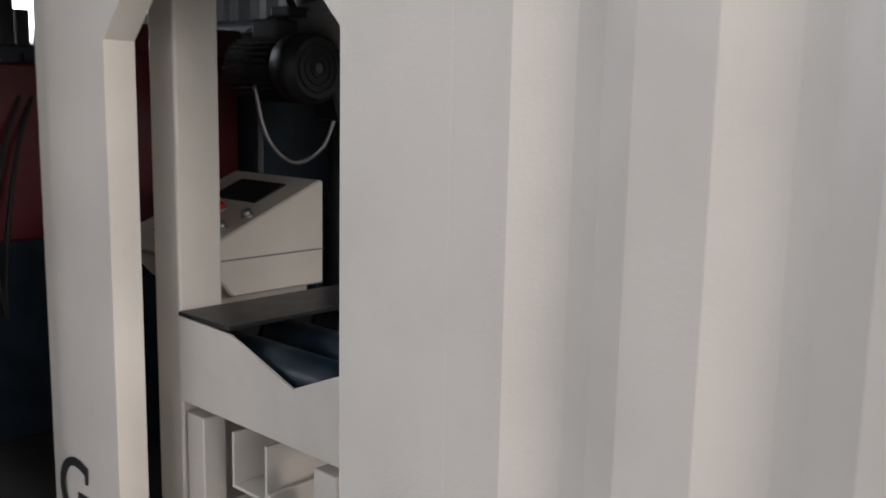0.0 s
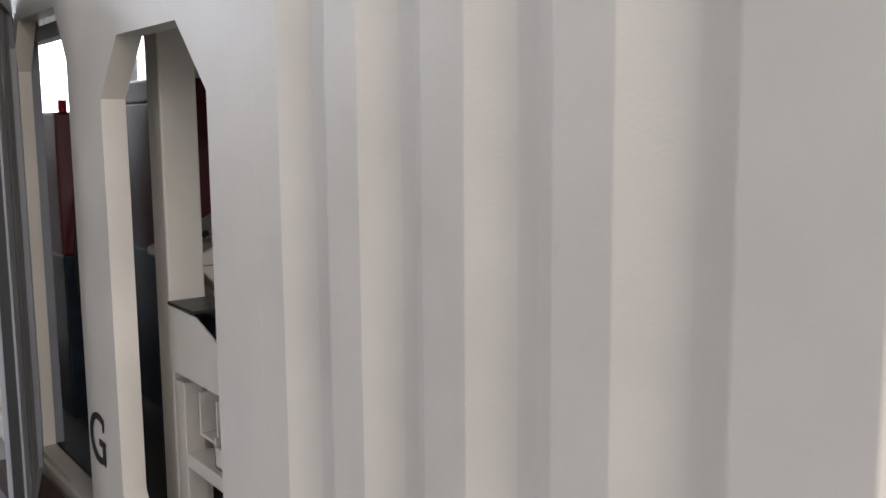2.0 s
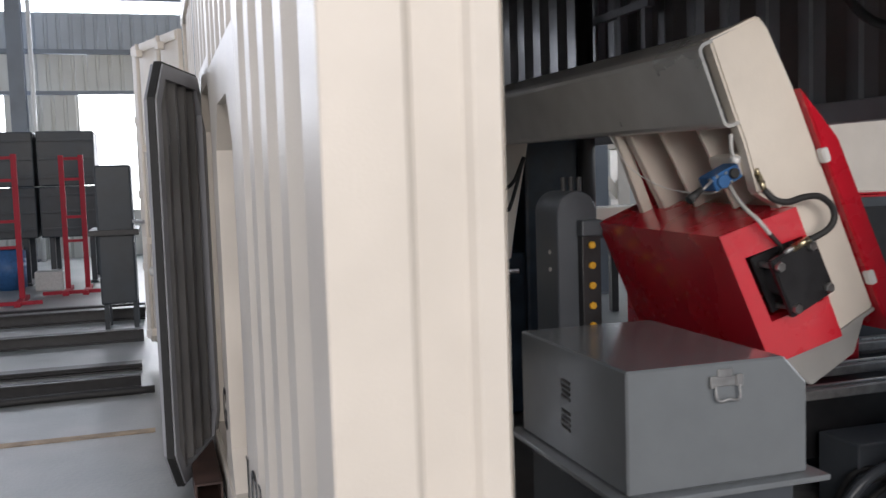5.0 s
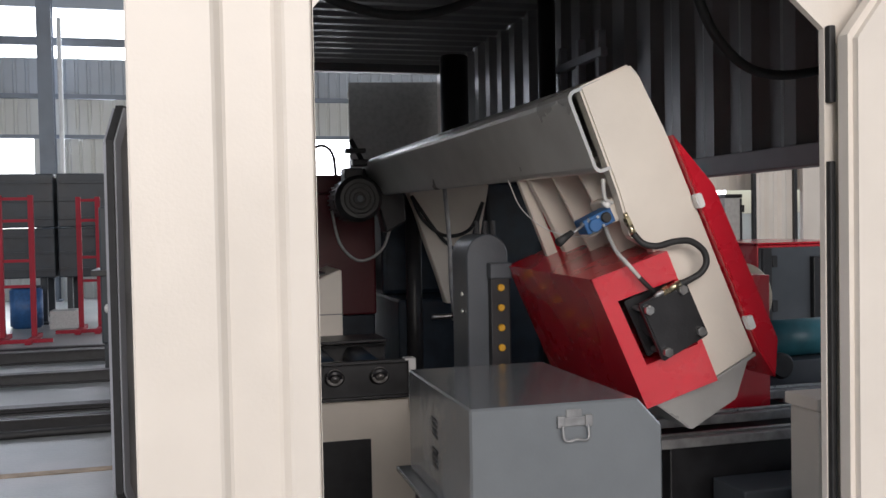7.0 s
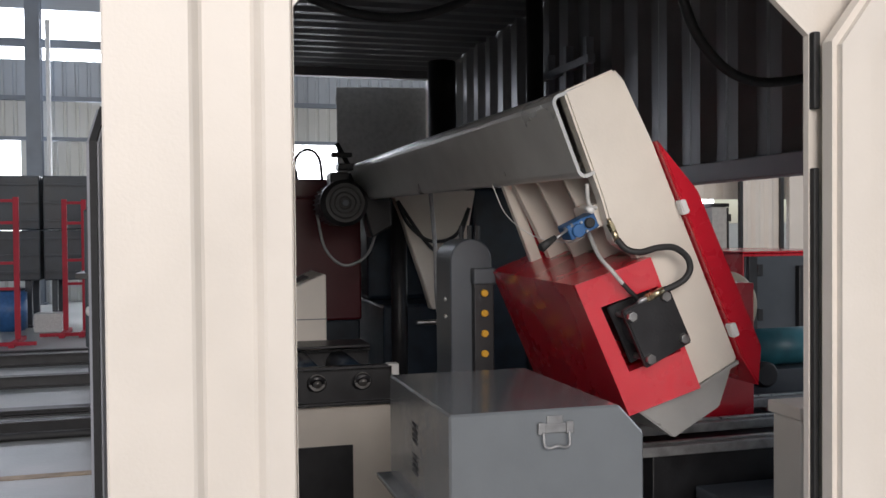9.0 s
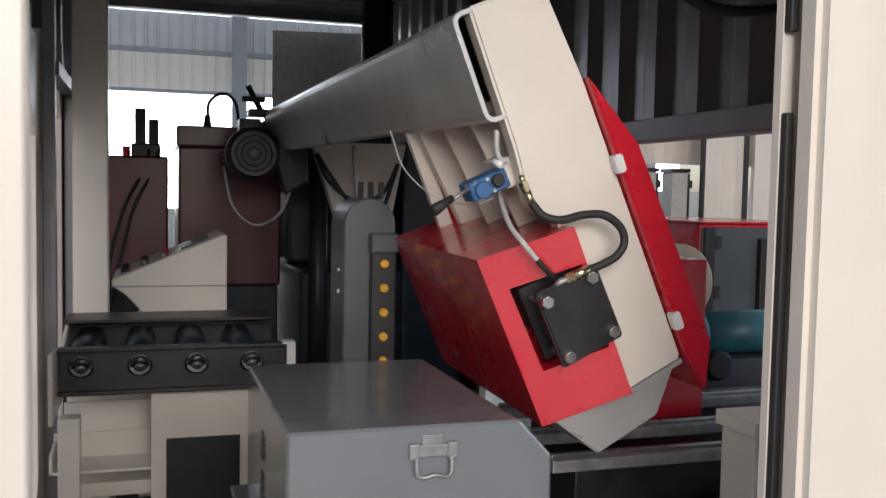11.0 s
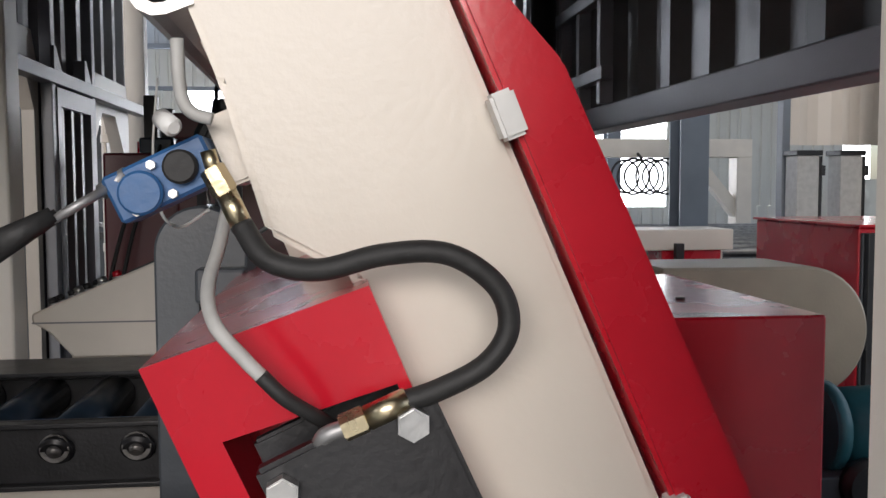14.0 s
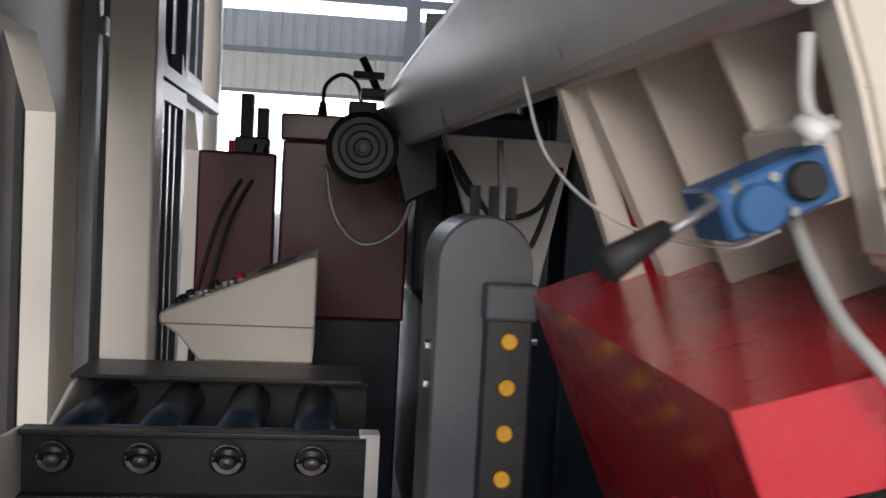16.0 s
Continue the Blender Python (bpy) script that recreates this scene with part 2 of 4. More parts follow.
structure("backdrop", box(L_ - 1, R_ + 1, F_ + .5, F_ + .6, .2, 8, 0), DAY, "overexposed daylight outside the hall windows", "backdrop")
structure("trim_girt", add(box(L_, R_, F_ - .16, F_ - .05, 4.36, 4.46, 0), box(L_, R_, F_ - .16, F_ - .05, 5.5, 5.68, 0), box(L_, R_, F_ - .16, F_ - .05, 3.5, 3.58, 0)), HALLSTEEL, "blue grey steel girts along the hall wall", "girt")
for a, b, n in ((-13, -4, "south_left"), (10, 13, "south_right")):
    structure("wall_" + n, box(a - 6 if a < 0 else a, b - 5.5 if a < 0 else b, B_, B_ + .1, 0, H_, 0), SHEET, "cream cladding of the hall wall", "wall")
structure("wall_west", add(box(L_ - .1, L_, B_, F_, 0, 2.2, 0), box(L_ - .1, L_, B_, F_, 6.5, H_, 0)), SHEET, "cream cladding of the hall wall", "wall")
structure("wall_east", add(box(R_, R_ + .1, B_, F_, 0, 1.6, 0), box(R_, R_ + .1, B_, F_, 6.2, H_, 0)), SHEET, "cream cladding of the hall wall", "wall")
structure("ceiling", box(L_, R_, B_, F_, H_, H_ + .1, 0), SHEETB, "pale metal roof of the hall", "ceiling")


def hall_column(x, y):
    e = thing("hall_column", (x, y, 0), "blue grey steel column of the hall", "column", "hall columns")
    part("web", box(x - .012, x + .012, y - .14, y + .14, 0, H_, 0), HALLSTEEL, e)
    for s in (-1, 1):
        part("flange", box(x - .15, x + .15, y + s * .15 - .012, y + s * .15 + .012, 0, H_, 0), HALLSTEEL, e)
    part("base_plate", box(x - .22, x + .22, y - .25, y + .25, 0, .025), HALLSTEEL, e)
    return e


for x in (-8.2, -2.85, 2.4, 7.4):
    hall_column(x, F_ - .45)
hall_column(4.97, 9.0)
p = thing("drain_pipe", (-2.55, 19.4, 0), "white plastic downpipe beside the hall column", "pipe")
part("pipe", cyl((-2.55, 19.4, 0), (-2.55, 19.4, 6), .05), WHITE, p)

# steel sections lying on the floor
for y, h, w in ((5.75, .10, .10), (6.5, .06, .16), (8.0, .12, .14), (9.6, .14, .2), (10.3, .1, .12)):
    e = thing("steel_beam", (-4, y, 0), "dark rusty steel section lying on the workshop floor", "steel beam", "steel sections on the floor")
    part("web", box(-9, -.45, y - .01, y + .01, 0, h, .002), BLACK, e)
    part("flange", box(-9, -.45, y - w / 2, y + w / 2, h - .015, h, .003), BLACK, e)
    part("flange", box(-9, -.45, y - w / 2, y + w / 2, 0, .015, .003), BLACK, e)
e = thing("square_tube", (-.1, 3.3, 0), "rust brown square steel tube lying by the side door", "steel tube")
part("tube", collar([(-.17, 0), (-.04, 0), (-.04, .11), (-.17, .11)], [(-.16, .01), (-.05, .01), (-.05, .10), (-.16, .10)], "y", 2.86, 3.9), mat("brown_steel", (.09, .05, .04), .55, var=.3, scale=9), e)
e = thing("floor_hose", (-1.2, 5.4, 0), "black rubber hose lying on the concrete floor", "hose")
part("hose", tube([(-3, 5.2, .03), (-2, 5.25, .03), (-1.5, 5.45, .03), (-1, 5.5, .03), (-.35, 5.5, .03)], .028), RUBBER, e)


def storage_bin(x0, x1, y, z0, z1):
    e = thing("storage_bin", ((x0 + x1) / 2, y, z0), "dark slate metal bin stacked behind the red racks", "bin", "dark bins")
    part("body", box(x0, x1, y, y + 1.2, z0, z1, .02), BIN, e)
    n = 3
    for k in range(n):
        z = z0 + (k + .5) * (z1 - z0) / n
        part("rib", box(x0 + .01, x1 - .01, y - .025, y, z - .02, z + .02, .004), BIN, e)
    return e


for x0, x1 in ((-4.6, -2.05), (-2.0, -1.15)):
    storage_bin(x0, x1, 14.2, .75, 1.55)
    storage_bin(x0, x1, 14.2, 1.56, 2.42)
for x0, x1 in ((-4.4, -4.3), (-2.3, -2.2), (-1.9, -1.82), (-1.3, -1.22)):
    e = thing("trestle", (x0, 14.6, 0), "dark steel trestle under the stacked bins", "trestle", "trestles")
    part("post", box(x0, x1, 14.3, 14.4, 0, .75), BIN, e)
    part("post", box(x0, x1, 15.1, 15.2, 0, .75), BIN, e)
    part("foot", box(x0 - .02, x1 + .02, 14.2, 15.3, 0, .04), BIN, e)
e = thing("blue_drum", (-2.45, 13.9, 0), "blue plastic drum beside the red rack", "drum")
part("body", cyl((-2.45, 13.9, 0), (-2.45, 13.9, .62), .24, bev=.03), BLUE, e)
part("lid", cyl((-2.45, 13.9, .62), (-2.45, 13.9, .65), .22), NAVY, e)
e = thing("carton", (-1.85, 13.6, 0), "pale cardboard carton on the floor", "box")
part("body", box(-2.05, -1.65, 13.4, 13.8, 0, .28, .01), GREYPIPE_DOORSHADE, e)


def red_rack(x0, x1, y):
    e = thing("rack", ((x0 + x1) / 2, y, 0), "red painted steel ladder rack standing on the floor", "rack", "red racks")
    for x in (x0, x1):
        part("upright", box(x - .035, x + .035, y - .035, y + .035, .06, 2.0, .004), RACKRED, e)
        part("foot", box(x - .04, x + .04, y - .55, y + .45, 0, .06, .004), RACKRED, e)
    for z in (.75, 1.1, 1.65, 1.95):
        part("rung", box(x0, x1, y - .02, y + .02, z - .02, z + .02, .003), RACKRED, e)
    part("rung", box(x0 - .3, x1 + .3, y - .5, y - .44, .02, .07, .003), RACKRED, e)


red_rack(-2.45, -2.05, 12.0)
red_rack(-1.55, -1.28, 13.0)
red_rack(-3.6, -3.2, 12.6)
e = thing("dark_cabinet", (-.75, 9.0, 0), "dark steel bin cart beyond the container", "bin")
part("body", box(-.86, -.5, 8.6, 9.3, .3, 1.75, .02), BIN, e)
part("rim", box(-.95, -.45, 8.55, 9.35, 1.02, 1.08, .005), BLACK, e)
for x in (-.84, -.55):
    part("leg", box(x, x + .05, 8.65, 8.7, 0, .3), BIN, e)
    part("leg", box(x, x + .05, 9.2, 9.25, 0, .3), BIN, e)

# ---- container ----
W, LEN, TOP = 2.3, 6.05, 2.86
structure("container_floor", box(.04, W - .04, .04, LEN, .02, .14, .005), CFLOOR, "dark worn floor of the container", "floor")


def roof():
    pr = corrugation(.03, LEN - .03, TOP, .02, .21)
    bm = bmesh.new()
    rows = [[bm.verts.new((x, s, d + t)) for s, d in pr] for t in (0, .004) for x in (.03, W - .03)]
    for a, b in ((0, 1), (2, 3), (0, 2), (1, 3)):
        for k in range(len(pr) - 1):
            bm.faces.new((rows[a][k], rows[a][k + 1], rows[b][k + 1], rows[b][k]))
    return bm


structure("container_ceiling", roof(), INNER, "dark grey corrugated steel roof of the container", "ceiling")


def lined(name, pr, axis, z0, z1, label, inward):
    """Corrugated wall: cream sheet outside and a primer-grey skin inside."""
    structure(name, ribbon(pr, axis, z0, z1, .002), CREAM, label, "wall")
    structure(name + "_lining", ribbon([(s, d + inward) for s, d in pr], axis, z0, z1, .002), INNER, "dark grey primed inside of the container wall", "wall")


TEXT = "cream painted corrugated steel wall of the container"
FOLDS = [(.2, .034), (.28, .034), (.39, -.006)]
for k in range(3):
    FOLDS += [(.51 + .33 * k, -.006), (.585 + .33 * k, .034), (.63 + .33 * k, .034), (.72 + .33 * k, -.006)]
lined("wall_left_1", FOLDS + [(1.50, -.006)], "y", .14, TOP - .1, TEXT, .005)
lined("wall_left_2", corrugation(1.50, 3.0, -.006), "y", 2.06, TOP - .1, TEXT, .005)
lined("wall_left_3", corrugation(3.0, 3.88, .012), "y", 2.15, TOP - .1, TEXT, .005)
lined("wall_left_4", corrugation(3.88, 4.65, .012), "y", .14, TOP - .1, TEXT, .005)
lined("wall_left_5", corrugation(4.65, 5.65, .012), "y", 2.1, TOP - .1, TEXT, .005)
# window frame and door frames in the left wall
sq = lambda a, b, c, d: [(a, c + .1), (a + .05, c), (b - .05, c), (b, c + .1), (b, d - .1), (b - .05, d), (a + .05, d), (a, d - .1)]
FR = [(1.50, .30), (1.51, .14), (2.945, .14), (2.95, .30), (2.95, 1.9), (2.945, 2.07), (1.51, 2.07), (1.50, 1.9)]
HOLE = [(1.768, .33), (1.90, .16), (2.50, .16), (2.63, .33), (2.63, 1.675), (2.44, 1.865), (1.955, 1.865), (1.768, 1.675)]
structure("window_1", collar(FR, HOLE, "x", -.0062, .075), CREAM, "cream steel window frame with cut corners in the container wall", "window frame")
structure("door_frame_1", collar([(2.952, .14), (3.04, .141), (3.81, .141), (3.88, .14), (3.88, 2.0), (3.81, 2.15), (3.04, 2.15), (2.952, 2.0)],
                                  [(3.015, .16), (3.06, .161), (3.76, .161), (3.82, .16), (3.82, 1.82), (3.68, 2.02), (3.14, 2.02), (3.015, 1.82)], "x", -.002, .07), CREAM, "cream steel door frame with cut corners in the container wall", "door frame")
structure("door_frame_2", collar([(4.65, .14), (4.7, .141), (5.6, .141), (5.65, .14), (5.65, 1.95), (5.6, 2.1), (4.7, 2.1), (4.65, 1.95)],
                                  outline(4.8, 5.5, .3, 1.9, .2), "x", -.002, .07), CREAM, "cream steel window frame with cut corners in the container wall", "window frame")
structure("trim_rail_left", add(box(-.02, .1, .0, LEN, 0, .14, .006), box(-.01, .07, .0, LEN, TOP - .1, TOP + .04, .006)), CREAM, "cream steel bottom and top rails of the container", "rail")
structure("corner_post_left", add(prism([(0, 0), (.155, 0), (.172, .02), (.268, .02), (.285, 0), (.34, 0), (.34, .05), (.05, .05), (.05, .2), (0, .2)], "z", .0, TOP, .004)), CREAM, "cream folded steel corner post of the container", "post")
structure("corner_post_rear", box(0, .12, LEN - .12, LEN, 0, TOP, .006), CREAM, "cream steel corner post of the container", "post")
structure("corner_post_rear_right", box(W - .12, W, LEN - .12, LEN, 0, TOP, .006), CREAM, "cream steel corner post of the container", "post")
# front wall with the opening
structure("door_frame_front", collar([(.342, .02), (.6, .021), (1.3, .021), (1.5, .02), (1.5, TOP - .1), (1.3, TOP), (.6, TOP), (.342, TOP - .1)],
                                      [(.343, .16), (.5, .161), (1.3, .161), (1.478, .16), (1.478, 1.925), (1.27, 2.10), (.5, 2.10), (.343, 1.925)], "y", .002, .02), CREAM, "cream steel front frame of the container with cut upper corners", "door frame")
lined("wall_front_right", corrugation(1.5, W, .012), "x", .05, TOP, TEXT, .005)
structure("trim_seal", add(box(1.4805, 1.495, -.014, .003, .2, 1.63, .003), box(1.4795, 1.496, -.016, .003, 1.76, 1.93, .003)), RUBBER, "black rubber seal strip on the front frame", "seal")
structure("sill_front", box(0, W, -.02, .14, 0, .14, .006), CREAM, "cream steel front sill of the container", "sill")
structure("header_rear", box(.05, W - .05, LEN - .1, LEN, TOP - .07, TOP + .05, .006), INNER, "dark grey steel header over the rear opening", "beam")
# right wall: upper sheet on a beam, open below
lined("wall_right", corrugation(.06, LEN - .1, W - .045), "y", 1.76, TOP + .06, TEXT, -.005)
structure("beam_right", box(W - .10, W, .06, LEN, 1.685, 1.765, .005), RAIL, "silver grey steel beam under the upper wall sheet", "beam")
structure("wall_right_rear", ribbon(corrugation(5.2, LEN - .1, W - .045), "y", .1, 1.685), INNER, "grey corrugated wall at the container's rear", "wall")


def wall_ladder():
    e = thing("wall_bracket", (W - .12, 3.2, 1.8), "silver grey welded bracket frame on the container wall", "bracket")
    for y in (2.72, 2.98, 3.24):
        part("upright", box(W - .13, W - .085, y - .02, y + .02, 1.765, 2.5, .003), RAIL, e)
    for z in (1.86, 2.12, 2.38):
        part("rung", box(W - .14, W - .10, 2.65, 3.3, z - .022, z + .022, .003), RAIL, e)


wall_ladder()
# frames on the inside of the left wall
structure("trim_inner_rail", box(.075, .14, 2.9, 5.9, 1.94, 2.0, .004), RAIL, "silver grey horizontal rail inside the container", "rail")
for y in (2.9, 3.92, 4.6):
    structure("trim_inner_post", box(.076, .125, y - .03, y + .03, .14, TOP, .004), RAIL, "silver grey upright inside the container", "post")
for y in (3.1, 3.9, 4.4):
    structure("trim_gusset", prism([(y, 2.0), (y + .12, 2.0), (y + .03, 2.1), (y, 2.1)], "x", .08, .135, .002), RAIL, "silver grey gusset on the rail", "gusset")


def inner_leaf():
    e = thing("access_door", (.1, 4.2, .2), "closed grey ribbed access door inside the container", "door")
    part("panel", ribbon(corrugation(3.98, 4.56, .085, .025, .16), "y", .2, 1.9, .003), INNER, e)
    part("door_frame", collar([(3.95, .16), (4.56, .161), (4.56, 1.93), (3.95, 1.93)], [(4.0, .24), (4.51, .24), (4.51, 1.85), (4.0, 1.85)], "x", .085, .13), RAIL, e)


inner_leaf()


def swung_leaf(name, hinge, turn, w, z0, z1, c, skin, rib, label, ribs=True):
    """A hinged leaf with cut corners: built closed along +x from the hinge, then turned."""
    h = z1 - z0
    e = thing(name, hinge, label, "door", kind="structure")
    o = [(0, c), (c * .75, 0), (w - c * .75, 0), (w, c), (w, h - c), (w - c * .75, h), (c * .75, h), (0, h - c)]
    m = .07
    i = [(m, c + .02), (c * .75 + .03, m), (w - c * .75 - .03, m), (w - m, c + .02), (w - m, h - c - .02), (w - c * .75 - .03, h - m), (c * .75 + .03, h - m), (m, h - c - .02)]
    rim = [(p[0] * (1 + .012 / w * 2) - .012, p[1] * (1 + .024 / h) - .012) for p in o]
    obs = [part("leaf_frame", collar(o, i, "y", -.03, .03), skin, e),
           part("seal", collar(rim, o, "y", -.012, .022), RUBBER if ribs else skin, e)]
    if ribs:
        obs.append(part("panel", ribbon([(max(m, min(w - m, s)), d) for s, d in corrugation(m, w - m, -.012, .024, .17)], "x", m, h - m, .003), rib, e))
    else:
        obs.append(part("panel", box(m, w - m, -.006, .006, m, h - m, 0), rib, e))
    obs.append(part("handle_knob", cyl((w - .05, -.06, h * .52), (w - .05, -.02, h * .52), .022, 16, bev=.004), GREYPIPE_DOORSHADE, e, "pale round latch knob"))
    for ob in obs:
        ob.matrix_parent_inverse = Matrix()
    e.rotation_euler = (0, 0, radians(turn))
    return e


swung_leaf("door_1", (-.01, 3.83, .05), -107, .90, .05, 2.11, .18, RAIL, INNER, "open side door leaf with grey ribbed inside and cut corners")
swung_leaf("door_2", (1.498, -.055, .17), -2, .82, .17, 2.05, .16, CREAM, CREAM, "open cream front door leaf with a recessed panel", ribs=False)


def cargo_door(name, hinge, turn, w, paint, side=1):
    e = thing(name, hinge, "open cream container cargo door with locking rods", "door", kind="structure")
    obs = [part("leaf", box(0, w, -.02, .02, 0, 2.6, .006), paint, e)]
    for z in (.05, .66, 1.3, 1.95, 2.55):
        obs.append(part("rib", box(.02, w - .02, -.035, -.02, z - .035, z + .035, .004), paint, e))
    for x in (.3, .82):
        rod = part("locking_rod", cyl((x, -.07, .02), (x, -.07, 2.58), .017, 12), paint, e)
        obs.append(rod)
        for z in (.1, .9, 1.7, 2.5):
            obs.append(part("rod_bracket", box(x - .04, x + .04, -.09, -.036, z - .03, z + .03, .004), paint, e))
        obs.append(part("lock_handle", box(x, x + .3, -.1, -.08, 1.05, 1.08, .004), DULL, e))
    for ob in obs:
        if side < 0:
            for v in ob.data.vertices:
                v.co.y = -v.co.y
            ob.data.flip_normals()
        ob.matrix_parent_inverse = Matrix()
    e.rotation_euler = (0, 0, radians(turn))
    return e


cargo_door("door_3", (-.02, LEN + .02, .15), 109, 1.12, CREAM, -1)
# Grey colour here puts the shade on this cream door into its paint.
cargo_door("door_4", (W - .02, LEN + .1, .15), 170, .85, GREYPIPE_DOORSHADE)

# letters on the left wall
letter("G", (-.011, 2.875, .375), .27, ((.27, .10, .05, .2), (.26, .56, .04, .18), (.22, .30, .2, .03)))
letter("L", (-.011, 1.700, .365), .25, ((-.17, .69, .24, .035), (-.17, .015, .24, .035), (.20, .08, .04, .16)))
letter("O", (-.011, 1.505, .390), .25, ((-.30, .35, .05, .34), (.30, .35, .05, .34)))
letter("I", (-.011, 1.375, .395), .11, ((0, .69, .3, .05), (0, .015, .3, .05)))
letter("Y", (-.011, 1.240, .395), .25, ((0, .015, .3, .04), (-.27, .69, .24, .04), (.27, .69, .22, .04), (-.02, .15, .13, .3)))

# ---- inside: pillar and conveyor ----
e = thing("pillar", (.265, 2.73, .14), "cream square steel pillar inside the container", "pillar")
part("shaft", box(.203, .338, 2.668, 2.795, .14, TOP, .008), CREAM2, e)
part("base_plate", box(.18, .36, 2.667, 2.84, .14, .16), CREAM2, e)


def conveyor():
    e = thing("roller_conveyor", (.58, 2.3, .14), "cream and black roller conveyor with blue rollers", "conveyor")
    ch = part("front_channel", box(.206, .975, 1.985, 2.0, .79, .95, .003), BLACK, e)
    part("flange", box(.206, .975, 1.95, 1.985, .937, .95, .003), BLACK, ch)
    part("flange", box(.206, .975, 1.955, 1.985, .79, .803, .003), BLACK, ch)
    part("rear_channel", add(box(.2, .985, 2.60, 2.615, .79, .93, .003), box(.2, .985, 2.56, 2.66, .93, .945, .003)), BLACK, e)
    part("end_bracket", add(box(.955, .985, 1.945, 1.955, .74, .95, .002), box(.94, .985, 1.945, 2.0, .945, .953, .002)), WHITE, e)
    part("end_plate", prism([(1.80, .73), (2.66, .73), (2.66, .965), (2.42, .957), (2.17, .875), (2.0, .945), (1.80, .96)], "x", .192, .205), CREAM2, e)
    part("cover_plate", box(.19, .96, 2.42, 2.655, .966, .978, .003), BLACK, e)
    for k in range(6):
        x = .108 + .186 * k
        r = part("roller", cyl((x + .17, 2.01, .88), (x + .17, 2.59, .88), .056, 24, bev=.006), NAVY, e)
        b = part("bearing", cyl((x + .17, 1.962, .875), (x + .17, 1.985, .889), .04, 24, bev=.006), BLACK, e)
        part("bearing_ring", collar_disc(x + .17, 1.958, .889, .034, .024), DARKSTEEL, b)
        part("shaft_end", cyl((x + .17, 1.95, .875), (x + .17, 1.963, .889), .017, 16, bev=.003), DARKSTEEL, b)
        if k == 3:
            break
    part("front_skirt", box(.5, .985, 2.002, 2.02, .14, .79, .003), CREAM2, e)
    # Flat black sheet on the solid skirt, painting the shade of an opening.
    part("skirt_opening_shade", box(.55, .80, 1.996, 2.003, .14, .62, .002), BLACK, e)
    part("leg", box(.2, .27, 2.02, 2.1, .14, .7, .004), CREAM2, e)
    part("leg", box(.2, .27, 2.56, 2.64, .14, .7, .004), CREAM2, e)
    part("channel", add(box(.2, .55, 2.28, 2.29, .56, .70, .002), box(.2, .55, 2.42, 2.43, .56, .70, .002), box(.2, .55, 2.28, 2.43, .55, .56, .002)), CREAM2, e)
    part("tray", add(box(.17, .5, 2.05, 2.24, .50, .51, .002), box(.17, .18, 2.05, 2.24, .50, .57, .002), box(.17, .5, 2.23, 2.24, .50, .60, .002)), CREAM2, e)
    part("cross_brace", box(.2, .9, 2.1, 2.56, .40, .45), CREAM2, e)
    part("roller", cyl((.30, 2.16, .85), (.95, 2.16, .85), .06, 24, bev=.01), BLUE, e, "blue roller")


def collar_disc(x, y, z, r1, r0, seg=24):
    o = [(x + r1 * math.cos(2 * math.pi * k / seg), z + r1 * math.sin(2 * math.pi * k / seg)) for k in range(seg)]
    i = [(x + r0 * math.cos(2 * math.pi * k / seg), z + r0 * math.sin(2 * math.pi * k / seg)) for k in range(seg)]
    return collar(o, i, "y", y, y + .006)


conveyor()


def console():
    e = thing("control_console", (.6, 3.0, .14), "cream sloped control console with push buttons", "console")
    low, high, slope = 1.094, 1.285, (1.285 - 1.094) / .455
    part("body", prism([(.345, 1.068), (.345, low), (.80, high), (.817, high), (.817, .95), (.47, .95), (.40, 1.03)], "y", 2.81, 3.28, .006), CREAM2, e)
    part("lid_seam", box(.3455, .8185, 2.8085, 3.2815, 1.062, 1.067, 0), INNER, e)
    part("pedestal", box(.45, .79, 2.86, 3.22, .14, .96, .006), CREAM2, e)
    for x, y, m in ((.40, 2.87, BLACK), (.40, 2.95, BLACK), (.48, 2.88, STEEL), (.48, 2.98, BLACK), (.56, 2.86, STEEL), (.57, 3.02, RED), (.40, 3.1, BLACK), (.48, 3.12, BLACK)):
        z = low + slope * (x - .345)
        b = part("push_button", cyl((x, y, z - .002), (x - .009, y, z + .022), .015, 16, bev=.003), m, e)
        part("bezel", cyl((x, y, z - .002), (x - .002, y, z + .005), .02, 16), STEEL, b)
    z = low + slope * (.66 - .345)
    part("display", prism([(.63, z - .012), (.75, z + .038), (.748, z + .043), (.628, z - .007)], "y", 2.92, 3.16, 0), BLACK, e)

console()


